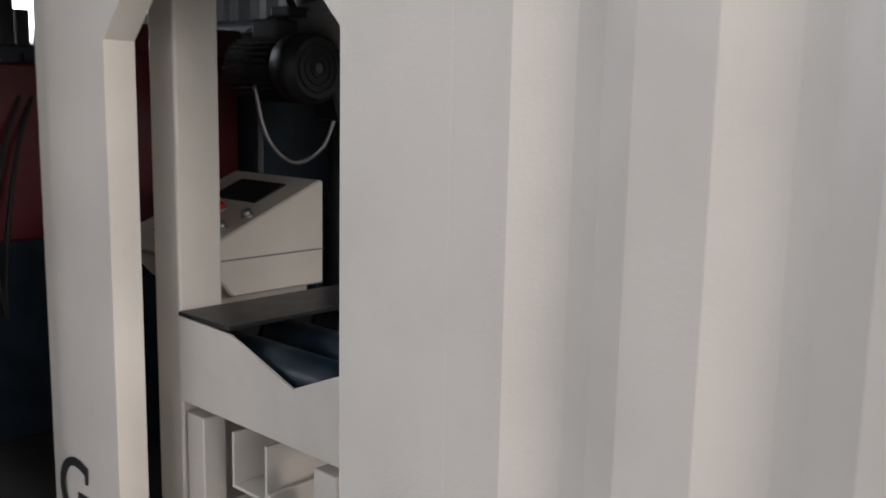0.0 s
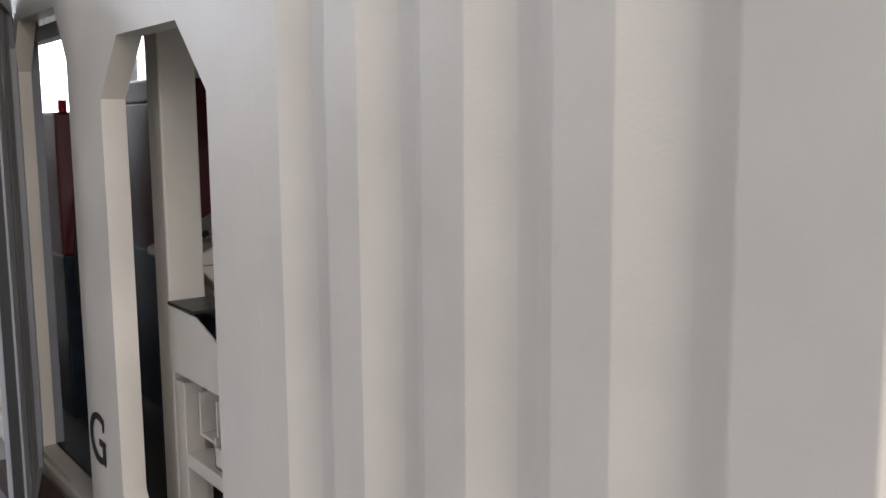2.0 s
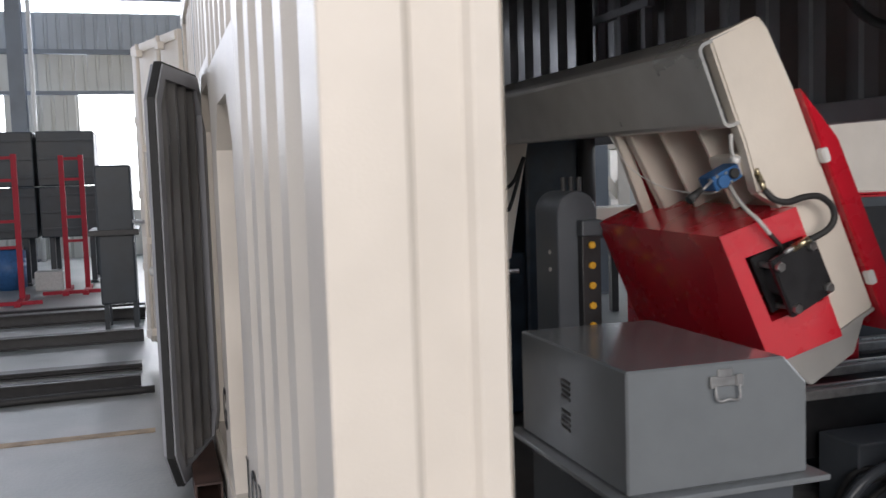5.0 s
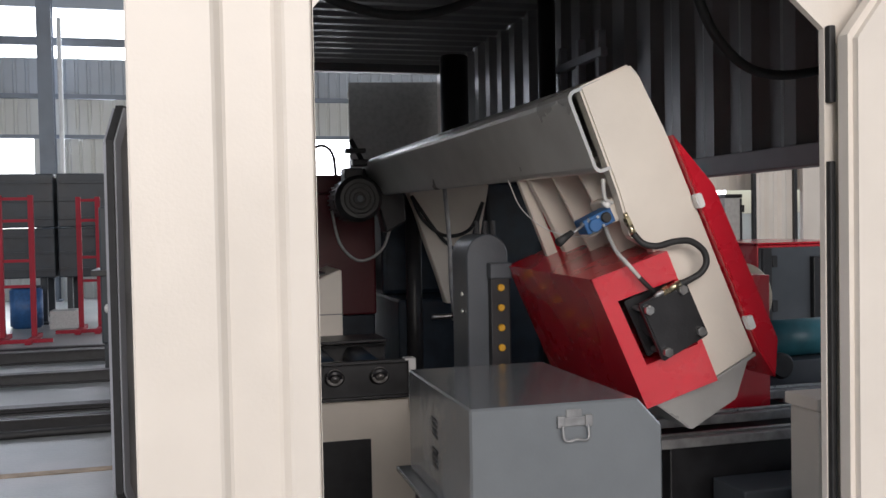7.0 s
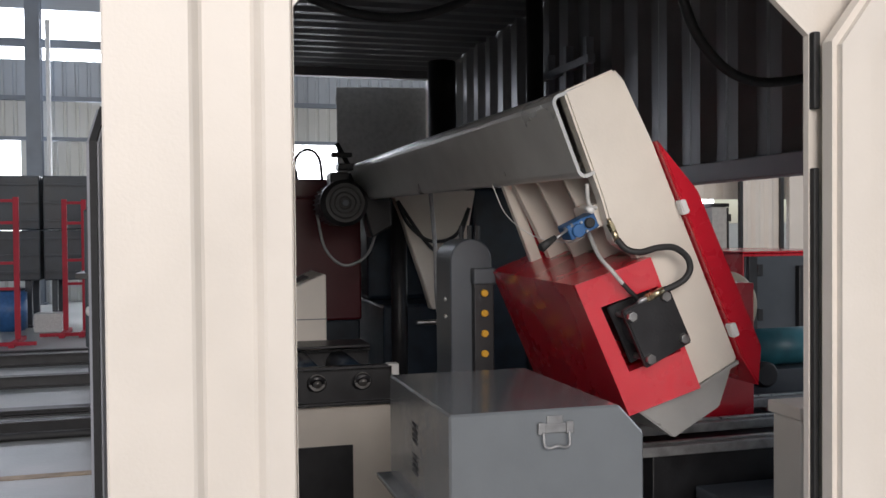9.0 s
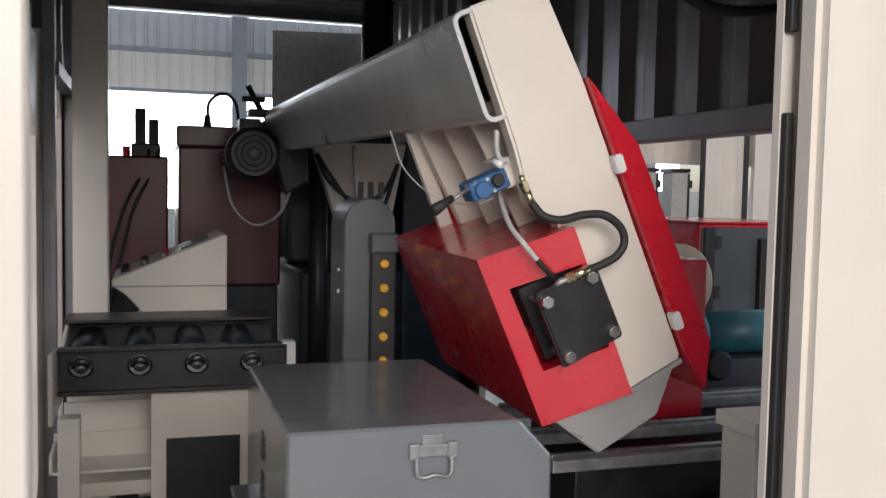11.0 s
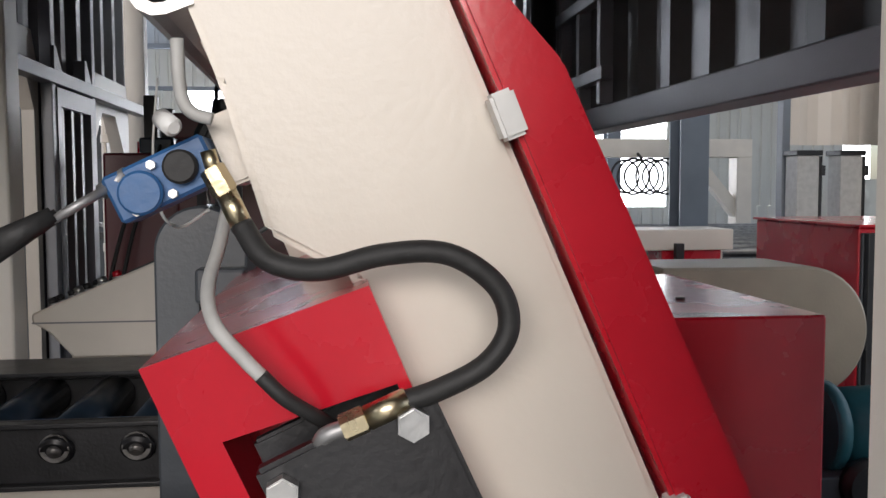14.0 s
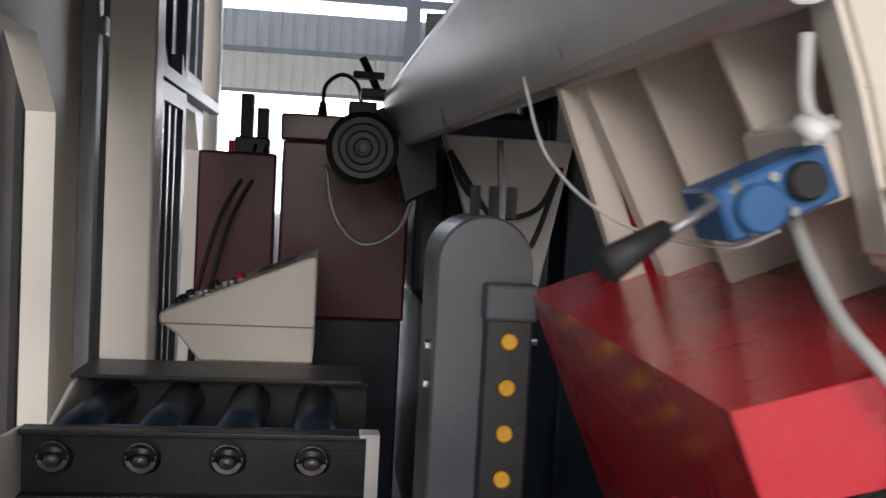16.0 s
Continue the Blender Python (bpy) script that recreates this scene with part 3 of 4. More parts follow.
def red_housing():
    e = thing("drive_housing", (.9, 4.0, .14), "dark red sheet metal housing of the saw drive", "machine housing")
    part("body", box(.645, 1.18, 3.8, 4.5, .96, 1.70, .012), DARKRED, e)
    part("base", box(.655, 1.17, 3.81, 4.49, .14, .96, .01), NAVY, e, "dark blue lower body")
    part("cap", box(.635, 1.19, 3.79, 4.5, 1.70, 1.81, .01), DARKRED, e)
    part("cable_gland", cyl((.80, 3.95, 1.81), (.80, 3.95, 1.88), .024, 16, r2=.014), BLACK, e)
    part("cable", tube([(.80, 3.95, 1.86), (.81, 3.95, 1.95), (.88, 3.95, 2.0), (.95, 3.95, 1.95), (.97, 3.95, 1.80)], .009), RUBBER, e)
    e = thing("hydraulic_cabinet", (.5, 4.4, .14), "dark red hydraulic cabinet with connectors on top", "cabinet")
    part("body", box(.25, .60, 4.2, 4.7, .96, 1.655, .012), DARKRED, e)
    part("base", box(.255, .595, 4.21, 4.69, .14, .96, .01), NAVY, e, "dark blue lower body")
    part("connector", box(.42, .48, 4.30, 4.38, 1.69, 1.93, .006), BLACK, e)
    part("connector", box(.495, .55, 4.32, 4.40, 1.69, 1.87, .006), BLACK, e)
    part("manifold", box(.40, .56, 4.28, 4.44, 1.65, 1.73, .01), NAVY, e)
    for s in (0, .05):
        part("cable", tube([(.5 + s, 4.29, 1.7), (.46 + s, 4.22, 1.56), (.36 + s, 4.15, 1.35), (.28 + s, 4.1, 1.0), (.27, 4.0, .7)], .009), RUBBER, e)
    part("warning_lamp", cyl((.37, 4.5, 1.62), (.37, 4.5, 1.72), .022, 16), RED, e)


red_housing()

# ---- toolbox ----


def tool_box():
    e = thing("tank_box", (.95, .56, .14), "grey painted steel box with a folding handle", "box")
    part("body", prism([(.71, .765), (1.195, .765), (1.195, .985), (1.13, 1.055), (.71, 1.055)], "y", .25, .875, .005), BOXGREY, e)
    part("flange", box(.675, 1.235, .215, .91, .75, .765, .003), BOXGREY, e)
    part("stand", box(.73, 1.18, .28, .86, .14, .75, .006), STEELGREY, e)
    h = part("handle_plate", add(box(.925, 1.005, .243, .25, 1.0, 1.022, .002), box(.945, .985, .245, .25, 1.02, 1.04, .002)), DULL, e, "galvanised handle plate")
    for x in (.93, 1.0):
        part("lug", box(x - .009, x + .009, .238, .247, .998, 1.026, .002), DULL, h)
    part("handle_ring", tube([(.933, .238, 1.004), (.934, .234, .975), (.945, .232, .968), (.965, .231, .972), (.985, .232, .968), (.996, .234, .975), (.997, .238, 1.004)], .0035, 8), DULL, e, "galvanised folding handle")
    for z0 in (.97, .89):
        for k in range(4):
            part("vent_slot", prism([(.55, z0 - .008 - .014 * k), (.60, z0 - .004 - .014 * k), (.60, z0 + .003 - .014 * k), (.55, z0 - .001 - .014 * k)], "x", .7075, .7105, 0), BLACK, e)

    for ob in e.children:
        ob.location.z += .026
        ob.location.y -= .012
    part("plinth", box(.75, 1.16, .3, .84, .14, .17, .004), STEELGREY, e)

tool_box()

# ---- guide column ----


def guide_column():
    e = thing("guide_column", (1.08, 1.3, .14), "dark grey round-topped guide column with yellow rollers", "column")
    c, r = 1.088, .074
    pts = [(c - r, .14), (c + r, .14), (c + r, 1.394)] + [(c + r * math.cos(a), 1.394 + r * math.sin(a)) for a in [math.pi * k / 16 for k in range(1, 16)]] + [(c - r, 1.394)]
    part("body", prism(pts, "y", 1.27, 1.46, .004), STEELGREY, e)
    part("guide_channel", box(1.088, 1.158, 1.235, 1.272, .14, 1.324, .004), BLACK, e)
    part("channel_cap", box(1.084, 1.163, 1.225, 1.272, 1.314, 1.369, .006), STEELGREY, e)
    for k in range(9):
        z = 1.284 - k * .0687
        part("yellow_roller", cyl((1.122, 1.222, z), (1.122, 1.238, z), .0125, 20, bev=.003), YELLOW, e)
    for z in (1.2, 1.26):
        part("bolt", cyl((c - r - .006, 1.33, z), (c - r, 1.33, z), .008, 6), STEEL, e)
    for k in range(3):
        part("stud", cyl((1.08 + .03 * k, 1.36, 1.464), (1.08 + .03 * k, 1.36, 1.514), .009, 6), BLACK, e)


guide_column()

# ---- band saw head ----
TH = radians(21.5)


def uv(u, v, y):
    u, v = u * 1.045, v * 1.045
    return Vector((1.356 + u * math.cos(TH) - v * math.sin(TH), y + .068 if y < 1.1 else y, 1.414 + u * math.sin(TH) + v * math.cos(TH)))


def head_prism(poly, y0, y1, bev=.004, slant=0.0):
    bm = prism([(p[0], p[1]) for p in poly], "y", 0, 1, 0)
    for v in bm.verts:
        u, w, k = v.co.x, v.co.z, v.co.y
        v.co = uv(u, w, (y0 - slant * u) if k < .5 else y1)
    if bev:
        bmesh.ops.bevel(bm, geom=list(bm.edges), offset=bev, segments=2, affect="EDGES")
    return bm


def hexbolt(u, v, y, r, deep=.016):
    b = cyl(uv(u, v, y - deep), uv(u, v, y), r, 6, bev=.0015)
    return b


def saw():
    e = thing("band_saw", (1.3, .8, .5), "cream, red and silver band saw head tilted on its bow", "band saw")
    # cream plate in front
    part("head_plate", head_prism([(-.068, .487), (.085, .493), (.10, .46), (.118, .28), (.138, -.345), (-.03, -.362), (-.03, .02), (-.08, .08), (-.07, .20)], .428, .475, .006), CREAM2, e)
    part("lower_fold", add(
        head_prism([(.138, -.347), (-.01, -.362), (-.012, -.37), (.137, -.356)], .428, .75, 0),
        head_prism([(-.17, -.36), (.137, -.356), (.055, -.45), (-.10, -.47)], .455, .75, .004)), SILVER, e)
    # red side cover
    part("side_cover", head_prism([(.121, .285), (.183, .12), (.207, -.335), (.16, -.43), (.143, -.34), (.135, -.1)], .408, .80, .004), RED, e, "red painted side cover")
    for u, v in ((.126, .10), (.143, -.255)):
        part("cover_clip", head_prism([(u - .010, v - .022), (u + .010, v - .022), (u + .010, v + .016), (u - .010, v + .016)], .398, .425, .003), WHITE, e, "white painted clip")
    # bow beam
    def beam_ring(y, du, v0, v1, inset):
        s = inset
        return [(-.108 + du + s, v0 + s), (.095 + du - s, v0 + s), (.095 + du - s, v1 - s), (-.108 + du + s, v1 - s)]
    bm = bmesh.new()
    def ring(y, du, v0, v1, s, rnd=.022):
        out = []
        cs = ((-.108 + du + s + rnd, v0 + s + rnd, math.pi), (.095 + du - s - rnd, v0 + s + rnd, 1.5 * math.pi), (.095 + du - s - rnd, v1 - s - rnd, 0), (-.108 + du + s + rnd, v1 - s - rnd, .5 * math.pi))
        for cu, cv, a0 in cs:
            for k in range(4):
                a = a0 + k * math.pi / 6
                out.append(bm.verts.new(uv(cu + rnd * math.cos(a), cv + rnd * math.sin(a), y)))
        return out
    back = (3.25, -.047, .313, .509)
    A, Bk = ring(.43, 0, .262, .485, 0), ring(*back, 0)
    C, D = ring(.43, 0, .262, .485, .009, .014), ring(3.1, -.045, .313, .509, .009, .014)
    n = len(A)
    for i in range(n):
        j = (i + 1) % n
        for p, q in ((A, Bk), (C, D), (A, C)):
            f = bm.faces.new((p[i], p[j], q[j], q[i]))
    bm.faces.new(Bk)
    bm.faces.new(D)
    part("bow_beam", bm, SILVER, e, "silver painted box beam")
    part("beam_joint", head_prism([(-.092, .30), (-.088, .30), (-.088, .475), (-.092, .475)], 1.24, 1.246, 0), BLACK, e)
    part("maker_mark", head_prism([(-.059, .41), (-.057, .41), (-.057, .475), (-.059, .475)], 2.25, 2.36, 0), DARKRED, e, "small dark red plate")
    # ribs and blade cover under the beam
    part("rear_web", head_prism([(-.10, .29), (.10, .29), (.12, -.1), (-.06, -.1)], .95, .99, .003), CREAM2, e)
    for y in (.60, .80):
        part("rib", head_prism([(-.085, .29), (.08, .29), (.08, .02), (-.055, .02)], y, y + .012, .002), CREAM2, e)
    part("back_plate", head_prism([(.05, .29), (.07, .29), (.07, -.1), (.05, -.1)], .47, 1.09, .002), CREAM2, e)
    part("strut", head_prism([(-.11, .29), (-.075, .29), (-.075, .0), (-.11, .0)], 1.02, 1.05, .003), CREAM2, e)
    part("red_strut", head_prism([(-.10, .29), (-.03, .29), (-.03, .0), (-.10, .0)], 1.06, 1.12, .003), RED, e)
    part("front_web", prism([(1.24, 1.72), (1.72, 1.72), (1.62, 1.2), (1.60, 1.06), (1.46, 1.06), (1.42, 1.2)], "y", 3.2, 3.28, .006), CREAM2, e)
    # red guard box, with the opening for the cylinder plate
    o = [(-.205, .022), (-.012, .022), (-.006, -.345), (-.192, -.352)]
    i = [(-.165, -.055), (-.02, -.055), (-.02, -.235), (-.155, -.24)]
    bm = bmesh.new()
    def P(p, y):
        return bm.verts.new(uv(p[0] - .01, p[1] - .004, y - .35 * p[0] if y < .5 else y))
    of, inn, deep, bk = [P(p, .375) for p in o], [P(p, .375) for p in i], [P(p, .60) for p in i], [bm.verts.new(uv(p[0] * .99, p[1], 1.24)) for p in o]
    for k in range(4):
        j = (k + 1) % 4
        bm.faces.new((of[k], of[j], inn[j], inn[k]))
        bm.faces.new((inn[k], inn[j], deep[j], deep[k]))
        bm.faces.new((of[k], of[j], bk[j], bk[k]))
    bm.faces.new(deep)
    bm.faces.new(bk)
    part("guard_box", bm, RED, e, "glossy red sheet metal guard")
    # cylinder with plate and bolts
    cp = part("cylinder_plate", head_prism([(-.150, -.075), (-.008, -.066), (.0, -.225), (-.142, -.236)], .365, .385, .004), BLACK, e, "black steel cylinder plate")
    part("cylinder_body", cyl(uv(-.08, -.145, .385), uv(-.08, -.145, .62), .062, 32), BLACK, e)
    part("rear_flange", head_prism([(-.155, -.07), (-.012, -.062), (-.005, -.22), (-.147, -.23)], .44, .455, .003), BLACK, e)
    for u, v in ((-.030, -.085), (-.135, -.095), (-.021, -.205), (-.127, -.215)):
        part("bolt", hexbolt(u, v, .365, .0135), STEEL, cp, "bright hex bolt")
        part("tie_rod", cyl(uv(u, v, .385), uv(u, v, .45), .008, 12), DULL, cp)
    # valve with lever
    def vv(a, b, y):
        ca, sa = math.cos(radians(25)), math.sin(radians(25))
        return Vector((1.163 + .94 * (a * ca - b * sa), y + .07, 1.506 + .94 * (a * sa + b * ca)))
    bm = prism([(-.047, -.022), (.047, -.022), (.047, .022), (-.047, .022)], "y", .44, .505, .003)
    for v in bm.verts:
        v.co = vv(v.co.x, v.co.z, v.co.y)
    val = part("valve_body", bm, BLUE, e, "blue hydraulic hand valve")
    part("valve_cap", cyl(vv(-.02, -.004, .43), vv(-.02, -.004, .441), .018, 24, bev=.002), BLUE, val)
    part("valve_dial", cyl(vv(.02, .002, .428), vv(.02, .002, .441), .014, 24, bev=.002), RUBBER, val)
    for a, b in ((-.002, .014), (.004, -.016), (-.03, -.017)):
        part("screw", cyl(vv(a, b, .434), vv(a, b, .441), .004, 6), STEEL, val)
    part("lever_socket", cyl(vv(-.052, .012, .45), vv(-.025, .016, .445), .007, 12), DULL, val)
    part("lever", cyl(vv(-.046, .012, .445), vv(-.095, .006, .432), .004, 10), DULL, val)
    part("lever_grip", cyl(vv(-.09, .010, .435), vv(-.15, .004, .42), .007, 16, r2=.013, bev=.003), RUBBER, val, "black rubber lever grip")
    part("valve_mount", head_prism([(-.095, .125), (-.062, .125), (-.062, .185), (-.095, .185)], .476, .58, .003), CREAM2, e)
    # hose with fittings
    H = lambda x, z, y=.385: (.951 + (x - .925) * 1.076, y + .065 if y < .6 else y, 1.49 + (z - 1.48) * 1.076)
    part("hose", tube([H(1.186, 1.462), H(1.205, 1.438, .37), H(1.240, 1.431, .365), H(1.285, 1.441, .365), H(1.330, 1.441, .365), H(1.365, 1.418, .365), H(1.374, 1.388, .365), H(1.358, 1.362, .365), H(1.325, 1.344, .368), H(1.298, 1.335, .37)], .0088, 14), RUBBER, e, "black hydraulic hose")
    part("hose_fitting", add(cyl(H(1.166, 1.502), H(1.176, 1.484), .010, 6, bev=.001), cyl(H(1.176, 1.484), H(1.187, 1.460), .0085, 18), cyl(H(1.164, 1.514), H(1.168, 1.499), .006, 12)), BRASS, e, "brass hose fitting")
    part("hose_fitting", add(cyl(H(1.302, 1.337, .37), H(1.272, 1.324, .37), .010, 18, bev=.001), cyl(H(1.272, 1.324, .37), H(1.255, 1.317, .37), .0115, 6, bev=.001)), BRASS, e, "brass hose fitting")
    part("elbow", tube([H(1.258, 1.318, .37), H(1.243, 1.312, .372), H(1.238, 1.302, .38)], .007, 10), DULL, e)
    part("pipe", tube([H(1.166, 1.486, .52), H(1.162, 1.445, .47), H(1.158, 1.415, .42), H(1.166, 1.392, .385), H(1.186, 1.368, .38), H(1.20, 1.353, .38)], .0058, 12), GREYPIPE_DOORSHADE, e, "grey sleeved pipe")
    part("pipe_end", tube([H(1.198, 1.355, .38), H(1.215, 1.338, .38), H(1.236, 1.322, .39), H(1.25, 1.308, .41)], .0062, 12), RUBBER, e)
    part("upper_pipe", tube([H(1.135, 1.60, .45), H(1.137, 1.56, .45), H(1.145, 1.545, .45), H(1.16, 1.54, .45)], .0055, 10), GREYPIPE_DOORSHADE, e)
    part("plug", cyl((1.165, .50, 1.555), (1.179, .48, 1.545), .008, 16, bev=.003), WHITE, e)
    part("thin_wire", tube([H(1.04, 1.62, 1.0), H(1.05, 1.53, .9), H(1.08, 1.47, .75), H(1.12, 1.455, .6), H(1.15, 1.47, .5)], .0016, 6), WHITE, e, "thin white wire")
    # motor at the far end of the bow
    mx, my, mz = .95, 3.0, 1.645
    m = part("motor_body", cyl((mx, my + .12, mz), (mx, my + .42, mz), .105, 32, bev=.012), BLACK, e)
    part("fan_cowl", cyl((mx, my, mz), (mx, my + .13, mz), .122, 32, bev=.02), BLACK, m)
    for r in (.03, .055, .08):
        part("fan_grille", tube([(mx + r * math.cos(a), my - .003, mz + r * math.sin(a)) for a in [2 * math.pi * i / 16 for i in range(17)]], .004, 6, 2), RUBBER, m)
    part("hub_cap", cyl((mx, my - .008, mz), (mx, my, mz), .018, 16, bev=.003), STEELGREY, m)
    for k in range(28):
        a = 2 * math.pi * k / 28
        c, s_ = .112 * math.cos(a), .112 * math.sin(a)
        part("cooling_fin", cyl((mx + c, my + .14, mz + s_), (mx + c, my + .40, mz + s_), .005, 6), BLACK, m)
    part("terminal_box", box(mx - .05, mx + .05, my + .17, my + .31, mz + .10, mz + .17, .008), BLACK, m)
    part("motor_mount", prism([(mx + .02, mz + .14), (mx + .20, mz + .24), (mx + .22, mz + .05), (mx + .10, mz - .10)], "y", my + .36, my + .46, .006), BLACK, m)
    part("motor_cable", tube([(mx - .12, my + .2, mz - .06), (mx - .08, my + .18, mz - .24), (mx + .02, my + .16, mz - .33), (mx + .14, my + .14, mz - .27), (mx + .2, my + .12, mz - .1)], .008), DULL, m)
    part("pivot_arm", prism([(mx + .08, 1.70), (mx + .25, 1.73), (mx + .26, 1.52), (mx + .15, 1.46)], "y", 3.06, 3.2, .01), BLACK, e, "black steel pivot arm of the bow")
    part("tension_rod", cyl((mx + .06, 3.2, 1.84), (mx - .01, 3.2, 1.97), .014, 12), BLACK, e)
    part("tension_clamp", box(mx - .01, mx + .11, 3.15, 3.25, 1.825, 1.86, .006), BLACK, e)
    part("tension_clamp", box(mx - .04, mx + .07, 3.17, 3.23, 1.895, 1.92, .006), BLACK, e)
    for s_ in (0, .1):
        part("loose_cable", tube([(1.26, 3.15, 1.66), (1.32 + s_, 3.14, 1.53 - s_), (1.44 + s_, 3.13, 1.44 - s_), (1.58, 3.13, 1.47 - s_), (1.66, 3.13, 1.62)], .010), RUBBER, e)
    part("spindle", cyl((1.53, 3.24, .96), (1.53, 3.24, 1.06), .03, 16), STEEL, e)
    part("saw_base", box(1.22, 1.85, 3.35, 4.6, .14, 1.08, .02), NAVY, e, "dark blue saw base")
    # Added block that covers the bright backdrop gap between pivot and column.
    part("backdrop_blocker", box(1.2, 1.75, 3.7, 4.3, 1.08, 1.86, .03), NAVY, e, "plain dark blue block hiding the bright backdrop behind the saw")
    part("bow_column", box(1.74, 2.12, 3.32, 3.6, .14, 1.74, .02), NAVY, e, "dark blue bow column")
    part("lift_column", cyl((1.30, 3.3, .14), (1.30, 3.3, 1.72), .045, 20), BLACK, e)
    part("coolant_pipe", tube([(1.42, 3.05, 1.7), (1.44, 3.04, 1.4), (1.45, 3.04, 1.1), (1.5, 3.03, .85)], .012, 8), DULL, e)
    part("spindle_arm", cyl((1.35, 3.1, 1.0), (1.6, 3.1, 1.0), .014, 12), STEEL, e)


saw()

# ---- right side: outfeed machines ----
e = thing("drive_cover", (1.9, 1.3, .14), "red sheet metal cover box with a glossy top", "cover")
part("body", box(1.70, 2.009, .99, 1.62, .86, 1.311, .004), RED, e)
part("base", box(1.74, 1.98, 1.05, 1.6, .14, .86, .004), BLACK, e)
part("screw", cyl((1.87, 1.2, 1.311), (1.87, 1.2, 1.315), .008, 12), BLACK, e)
e = thing("wheel_hood", (2.35, 1.8, .14), "tan painted rounded wheel hood", "machine hood")
arc = [(2.021, 1.315), (2.36, 1.315)] + [(2.36 + .15 * math.sin(a), 1.165 + .15 * math.cos(a)) for a in [math.pi * k / 20 for k in range(1, 20)]] + [(2.36, 1.015), (2.02, 1.015)]
part("shell", prism(arc, "y", 1.7, 1.95, .006), TAN, e)
part("foot", box(2.05, 2.45, 1.72, 1.93, .14, 1.015, .004), STEELGREY, e)
e = thing("gear_motor", (2.45, 1.5, .9), "teal electric gear motor", "motor")
part("body", cyl((2.28, 1.45, 1.02), (2.75, 1.5, 1.02), .075, 24, bev=.015), TEAL, e)
part("flange", cyl((2.25, 1.45, 1.02), (2.28, 1.45, 1.02), .09, 24, bev=.004), TEAL, e)
part("bearing", cyl((2.3, 1.33, .93), (2.3, 1.37, .93), .05, 24, bev=.008), BLACK, e)
part("base", box(2.2, 2.8, 1.36, 1.6, .14, .945, .004), STEELGREY, e)
e = thing("outfeed_cover", (3.2, 2.75, 0), "dull red sheet metal cover box of the outfeed", "cover")
part("body", box(2.90, 3.5, 2.40, 3.09, .6, 1.366, .006), RED, e)
part("lid", box(2.89, 3.51, 2.38, 3.10, 1.367, 1.376, .002), RED, e)
pn = part("machine_panel", box(2.905, 3.5, 2.385, 2.399, .5, 1.35, .003), STEELGREY, e, "dark grey machine panel")
part("panel_rib", box(2.91, 2.96, 2.36, 2.385, .5, 1.35, .003), BLACK, pn)
part("panel_rib", box(3.2, 3.5, 2.35, 2.385, .7, 1.3, .004), BLACK, pn)
for z in (.8, 1.05, 1.28):
    part("latch", box(2.97, 3.0, 2.37, 2.385, z - .03, z + .03, .003), BLACK, pn)
part("base", box(2.94, 3.46, 2.45, 3.05, 0, .6, .006), BLACK, e)


def slat_bed():
    e = thing("outfeed_bed", (2.0, .9, .14), "dark machine bed with steel slide rails", "machine bed")
    part("bed", box(1.35, 2.9, .9, 1.7, .14, .62, .006), STEELGREY, e)
    for y, z in ((.72, .845), (.86, .875), (1.02, .905)):
        rail = part("slide_rail", box(1.42, 3.0, y, y + .075, z - .03, z, .003), DULL, e, "worn steel slide rail")
        part("rail_edge", box(1.43, 3.0, y + .03, y + .045, z, z + .008, .002), STEEL, rail)
    part("rail_support", box(1.5, 2.9, .76, 1.06, .62, .815, .004), BLACK, e)
    part("carriage", box(1.62, 2.2, .55, .72, .50, .72, .006), STEELGREY, e)
    part("carriage_slot", box(1.70, 1.92, .545, .55, .60, .635, 0), BLACK, e)
    part("chain_guide", tube([(1.50, .50, .50), (1.53, .48, .60), (1.62, .47, .67), (1.78, .47, .70), (2.0, .47, .72)], .016, 8), STEELGREY, e)
    for k in range(9):
        part("rack_tooth", box(1.66 + .05 * k, 1.69 + .05 * k, .585, .6, .64, .68, .002), DULL, e)
    part("plate", box(1.5, 2.6, .55, .9, .45, .5, .004), DULL, e)
    part("side_rail", box(2.2, 3.2, 1.2, 1.28, .82, .87, .003), DULL, e)
    for k in range(3):
        part("cable", tube([(1.55, .55 + .03 * k, .48), (1.62, .5 + .03 * k, .58 + .03 * k), (1.75, .52, .62), (1.8, .6, .5)], .009), RUBBER, e)


slat_bed()
e = thing("side_cabinet", (1.85, .4, .14), "cream low cabinet just inside the front frame", "cabinet")
part("body", box(1.68, 2.1, .30, .42, .14, .995, .006), CREAM2, e)
part("top", box(1.67, 2.11, .29, .43, .997, 1.03, .004), CREAM2, e)
part("knob", cyl((1.76, .36, 1.03), (1.76, .36, 1.048), .008, 12), DULL, e)
for x, y in ((1.755, 4.0), (2.12, 3.3)):
    e = thing("hydraulic_post", (x, y, .14), "black steel guide post reaching towards the roof", "post", "black posts")
    part("shaft", cyl((x, y, .14), (x, y, 2.58 if x < 2 else TOP), .09 if x < 2 else .05, 28, bev=.006), BLACK, e)
    part("base", box(x - .12, x + .12, y - .12, y + .12, .14, .18), BLACK, e)
part_cable = thing("hanging_cable", (1.0, 1.0, 2.4), "black cable sagging under the container roof", "cable")
part("cable", tube([(.25, .6, 2.25), (.5, .75, 2.12), (.8, .9, 2.13), (1.1, 1.1, 2.3), (1.25, 1.3, 2.6), (1.3, 1.4, TOP)], .014), RUBBER, part_cable)
part_cable = thing("hanging_cable", (1.6, .7, 2.4), "black cable sagging under the container roof", "cable")
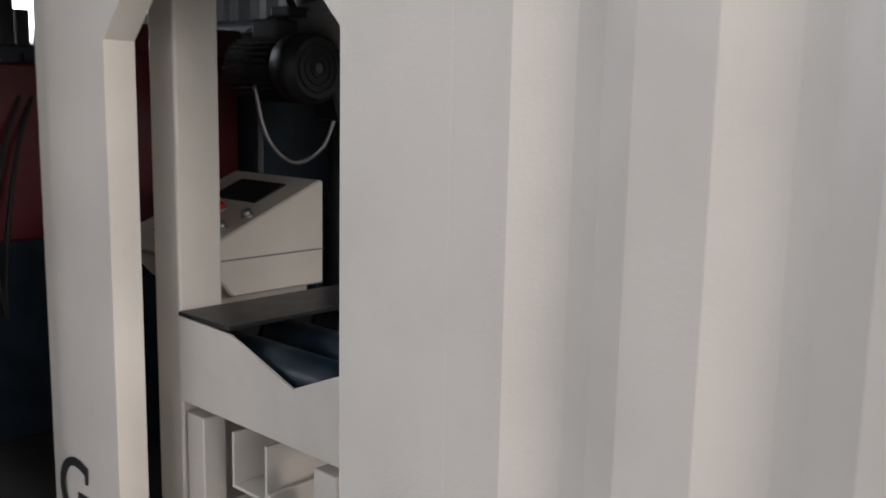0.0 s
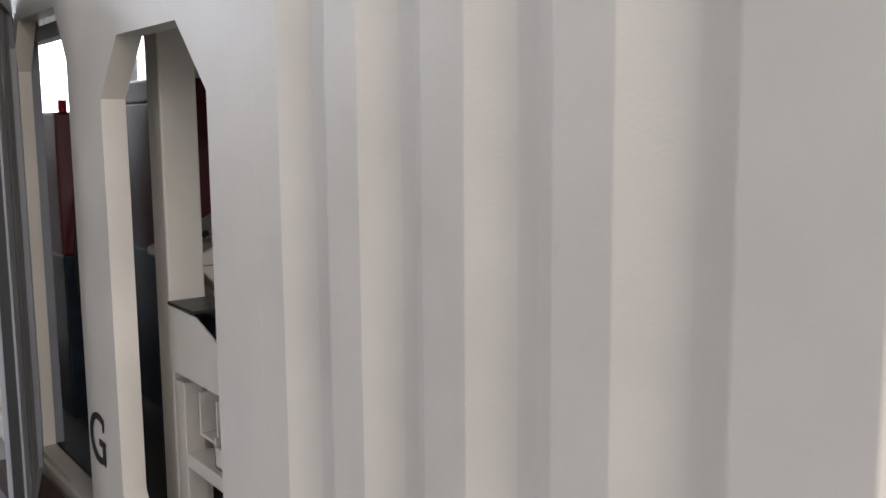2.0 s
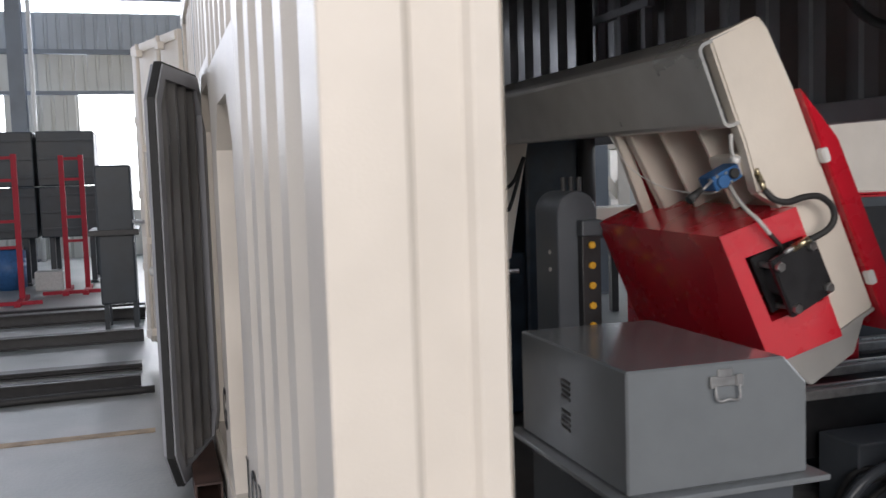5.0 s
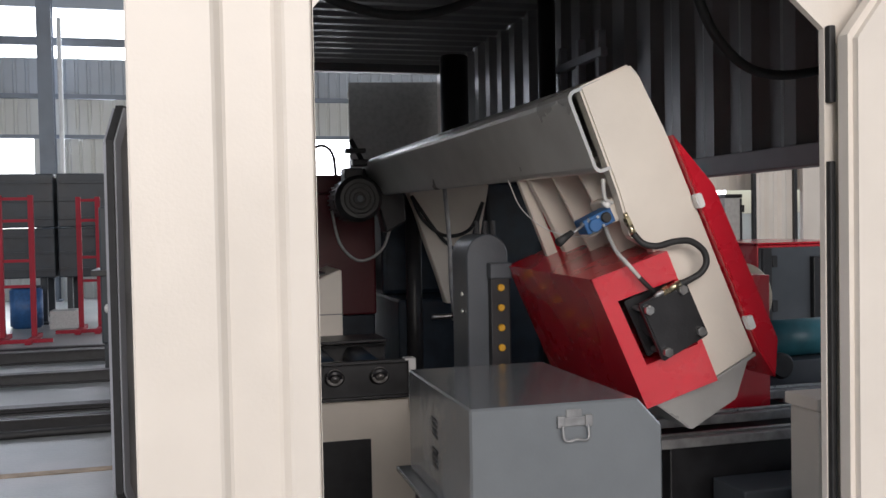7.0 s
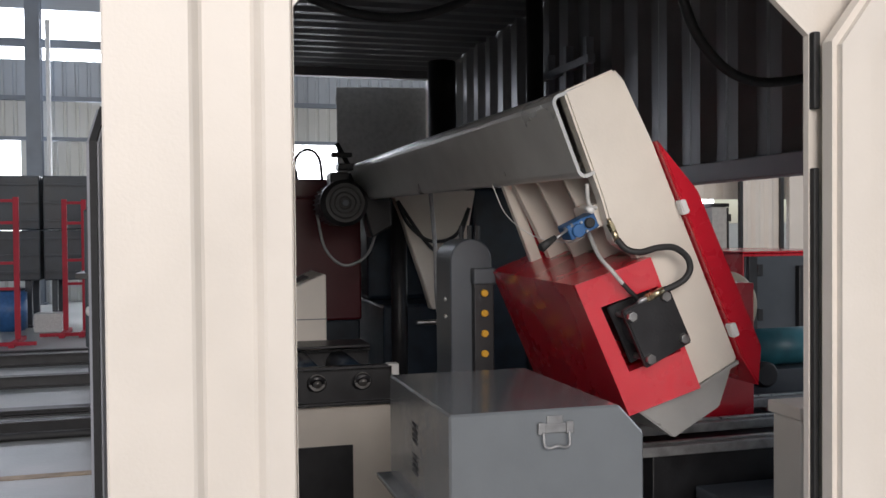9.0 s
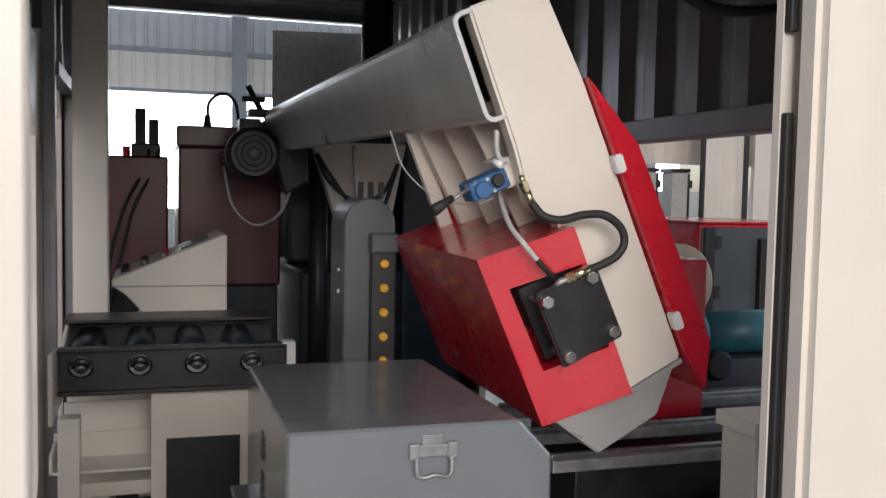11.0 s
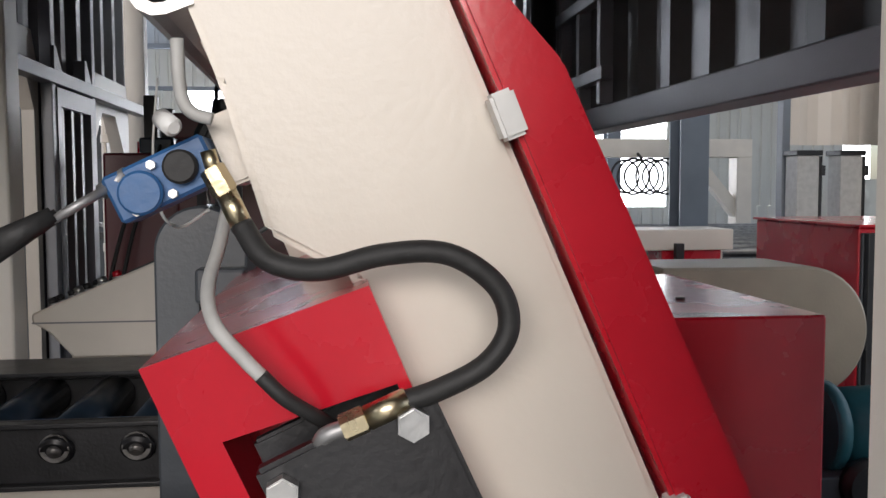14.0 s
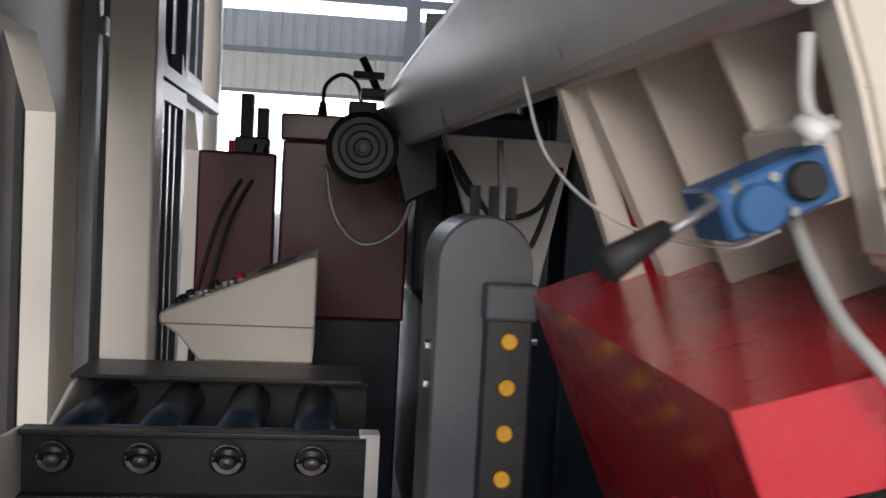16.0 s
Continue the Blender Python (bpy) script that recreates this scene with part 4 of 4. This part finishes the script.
part("cable", tube([(1.3, .4, TOP), (1.33, .4, 2.45), (1.40, .45, 2.2), (1.52, .5, 2.0), (1.75, .58, 1.92), (2.2, .7, 2.0)], .014), RUBBER, part_cable)

# hall beyond the open side of the container


def leaf_panel(x0, x1, y, z0, z1):
    e = thing("corrugated_panel", ((x0 + x1) / 2, y, z0), "cream corrugated panel standing beside the container", "panel", "cream panels")
    part("sheet", ribbon(corrugation(x0, x1, y), "x", z0, z1), CREAM, e)
    part("post", box(x0 - .05, x0, y - .03, y + .05, 0, z1, .005), HALLSTEEL, e)
    part("post", box(x1, x1 + .08, y - .03, y + .05, 0, z1, .005), CREAM, e)


leaf_panel(4.10, 5.3, 5.2, 1.74, 3.0)
e = thing("door_panel", (4.66, 4.8, .15), "ribbed cream steel door panel with black edge seals", "panel", "cream panels")
part("sheet", ribbon(corrugation(4.49, 4.84, 4.8, .02, .12), "x", .15, 2.9), CREAM, e)
part("edge_strip", box(4.465, 4.49, 4.79, 4.83, .15, 2.9, .002), BLACK, e)
part("edge_strip", box(4.84, 4.87, 4.79, 4.83, .15, 2.9, .002), BLACK, e)
e = thing("door_panel", (5.3, 4.8, 0), "flat cream steel door panel standing beside the container", "panel", "cream panels")
part("sheet", box(4.93, 5.7, 4.8, 4.85, .0, 2.9, .006), CREAM, e)


def grey_cabinet(x, y):
    e = thing("sensor_post", (x, y, 0), "light grey cabinet post with a dark top", "cabinet", "grey cabinet posts")
    part("body", box(x, x + .14, y, y + .15, 0, 1.67, .008), GREYPIPE_DOORSHADE, e)
    part("cap", box(x - .01, x + .155, y - .01, y + .16, 1.67, 1.70, .003), BLACK, e)
    part("seal", box(x + .14, x + .158, y, y + .15, .9, 1.665, .002), BLACK, e)
    for z in (1.15, 1.58):
        part("hinge", box(x + .142, x + .168, y - .02, y, z - .03, z + .03, .003), BLACK, e)


grey_cabinet(4.06, 5.0)
grey_cabinet(4.335, 5.0)


def bar_rack():
    e = thing("bar_conveyor", (4, 7, 0), "long dark roller table carrying steel bars", "conveyor")
    for k in range(9):
        y = 5.6 + k * .45
        part("steel_bar", cyl((2.4, y, 1.06), (8.5, y, 1.06), .022, 10), DULL, e)
        part("cross_rail", box(2.4, 8.5, y + .15, y + .2, .94, 1.0, .003), BLACK, e)
    for x in (2.5, 4.4, 6.3, 8.2):
        part("beam", box(x, x + .1, 5.3, 9.5, .86, .96, .004), BLACK, e)
        for y in (5.4, 7.4, 9.3):
            part("leg", box(x, x + .08, y, y + .08, 0, .86, .004), BLACK, e)
    e = thing("gantry", (5, 11, 0), "cream steel gantry beam beyond the roller table", "gantry")
    part("beam", box(2.5, 6.6, 11, 11.25, 1.84, 2.07, .01), CREAM2, e)
    part("post", box(6.4, 6.6, 11, 11.25, 0, 1.84, .01), CREAM2, e)
    part("post", box(2.5, 2.8, 11, 11.25, 0, 1.84, .01), CREAM2, e)
    part("brace", prism([(5.75, 1.84), (5.95, 1.84), (6.45, 1.25), (6.45, 1.02)], "y", 11.05, 11.2), CREAM2, e)
    e = thing("hose_coil", (5.1, 10.9, 1.4), "coil of black hydraulic hose hanging on the gantry", "hose")
    part("hook", cyl((5.1, 10.86, 1.82), (5.1, 11.0, 1.88), .02, 8), BLACK, e)
    for k in range(6):
        part("loop", tube([(4.9 + .11 * k + (.18 + .02 * (k % 3)) * math.cos(a), 10.88 + .012 * k, 1.60 + (.2 + .02 * (k % 2)) * math.sin(a)) for a in [2 * math.pi * i / 12 for i in range(13)]], .014, 8, 3), RUBBER, e)
    e = thing("feed_table", (2.6, 4.2, 0), "cream steel feed table with red supports", "table")
    part("top", box(2.45, 3.22, 4.0, 4.3, 1.185, 1.285, .006), CREAM2, e)
    part("support", box(2.88, 3.18, 4.05, 4.25, .2, 1.185, .006), RED, e)
    part("handle", box(2.92, 2.96, 3.96, 4.0, 1.05, 1.22, .004), BLACK, e)
    for x in (2.46, 3.16):
        part("leg", box(x, x + .05, 4.1, 4.2, 0, 1.185), CREAM2, e)


bar_rack()
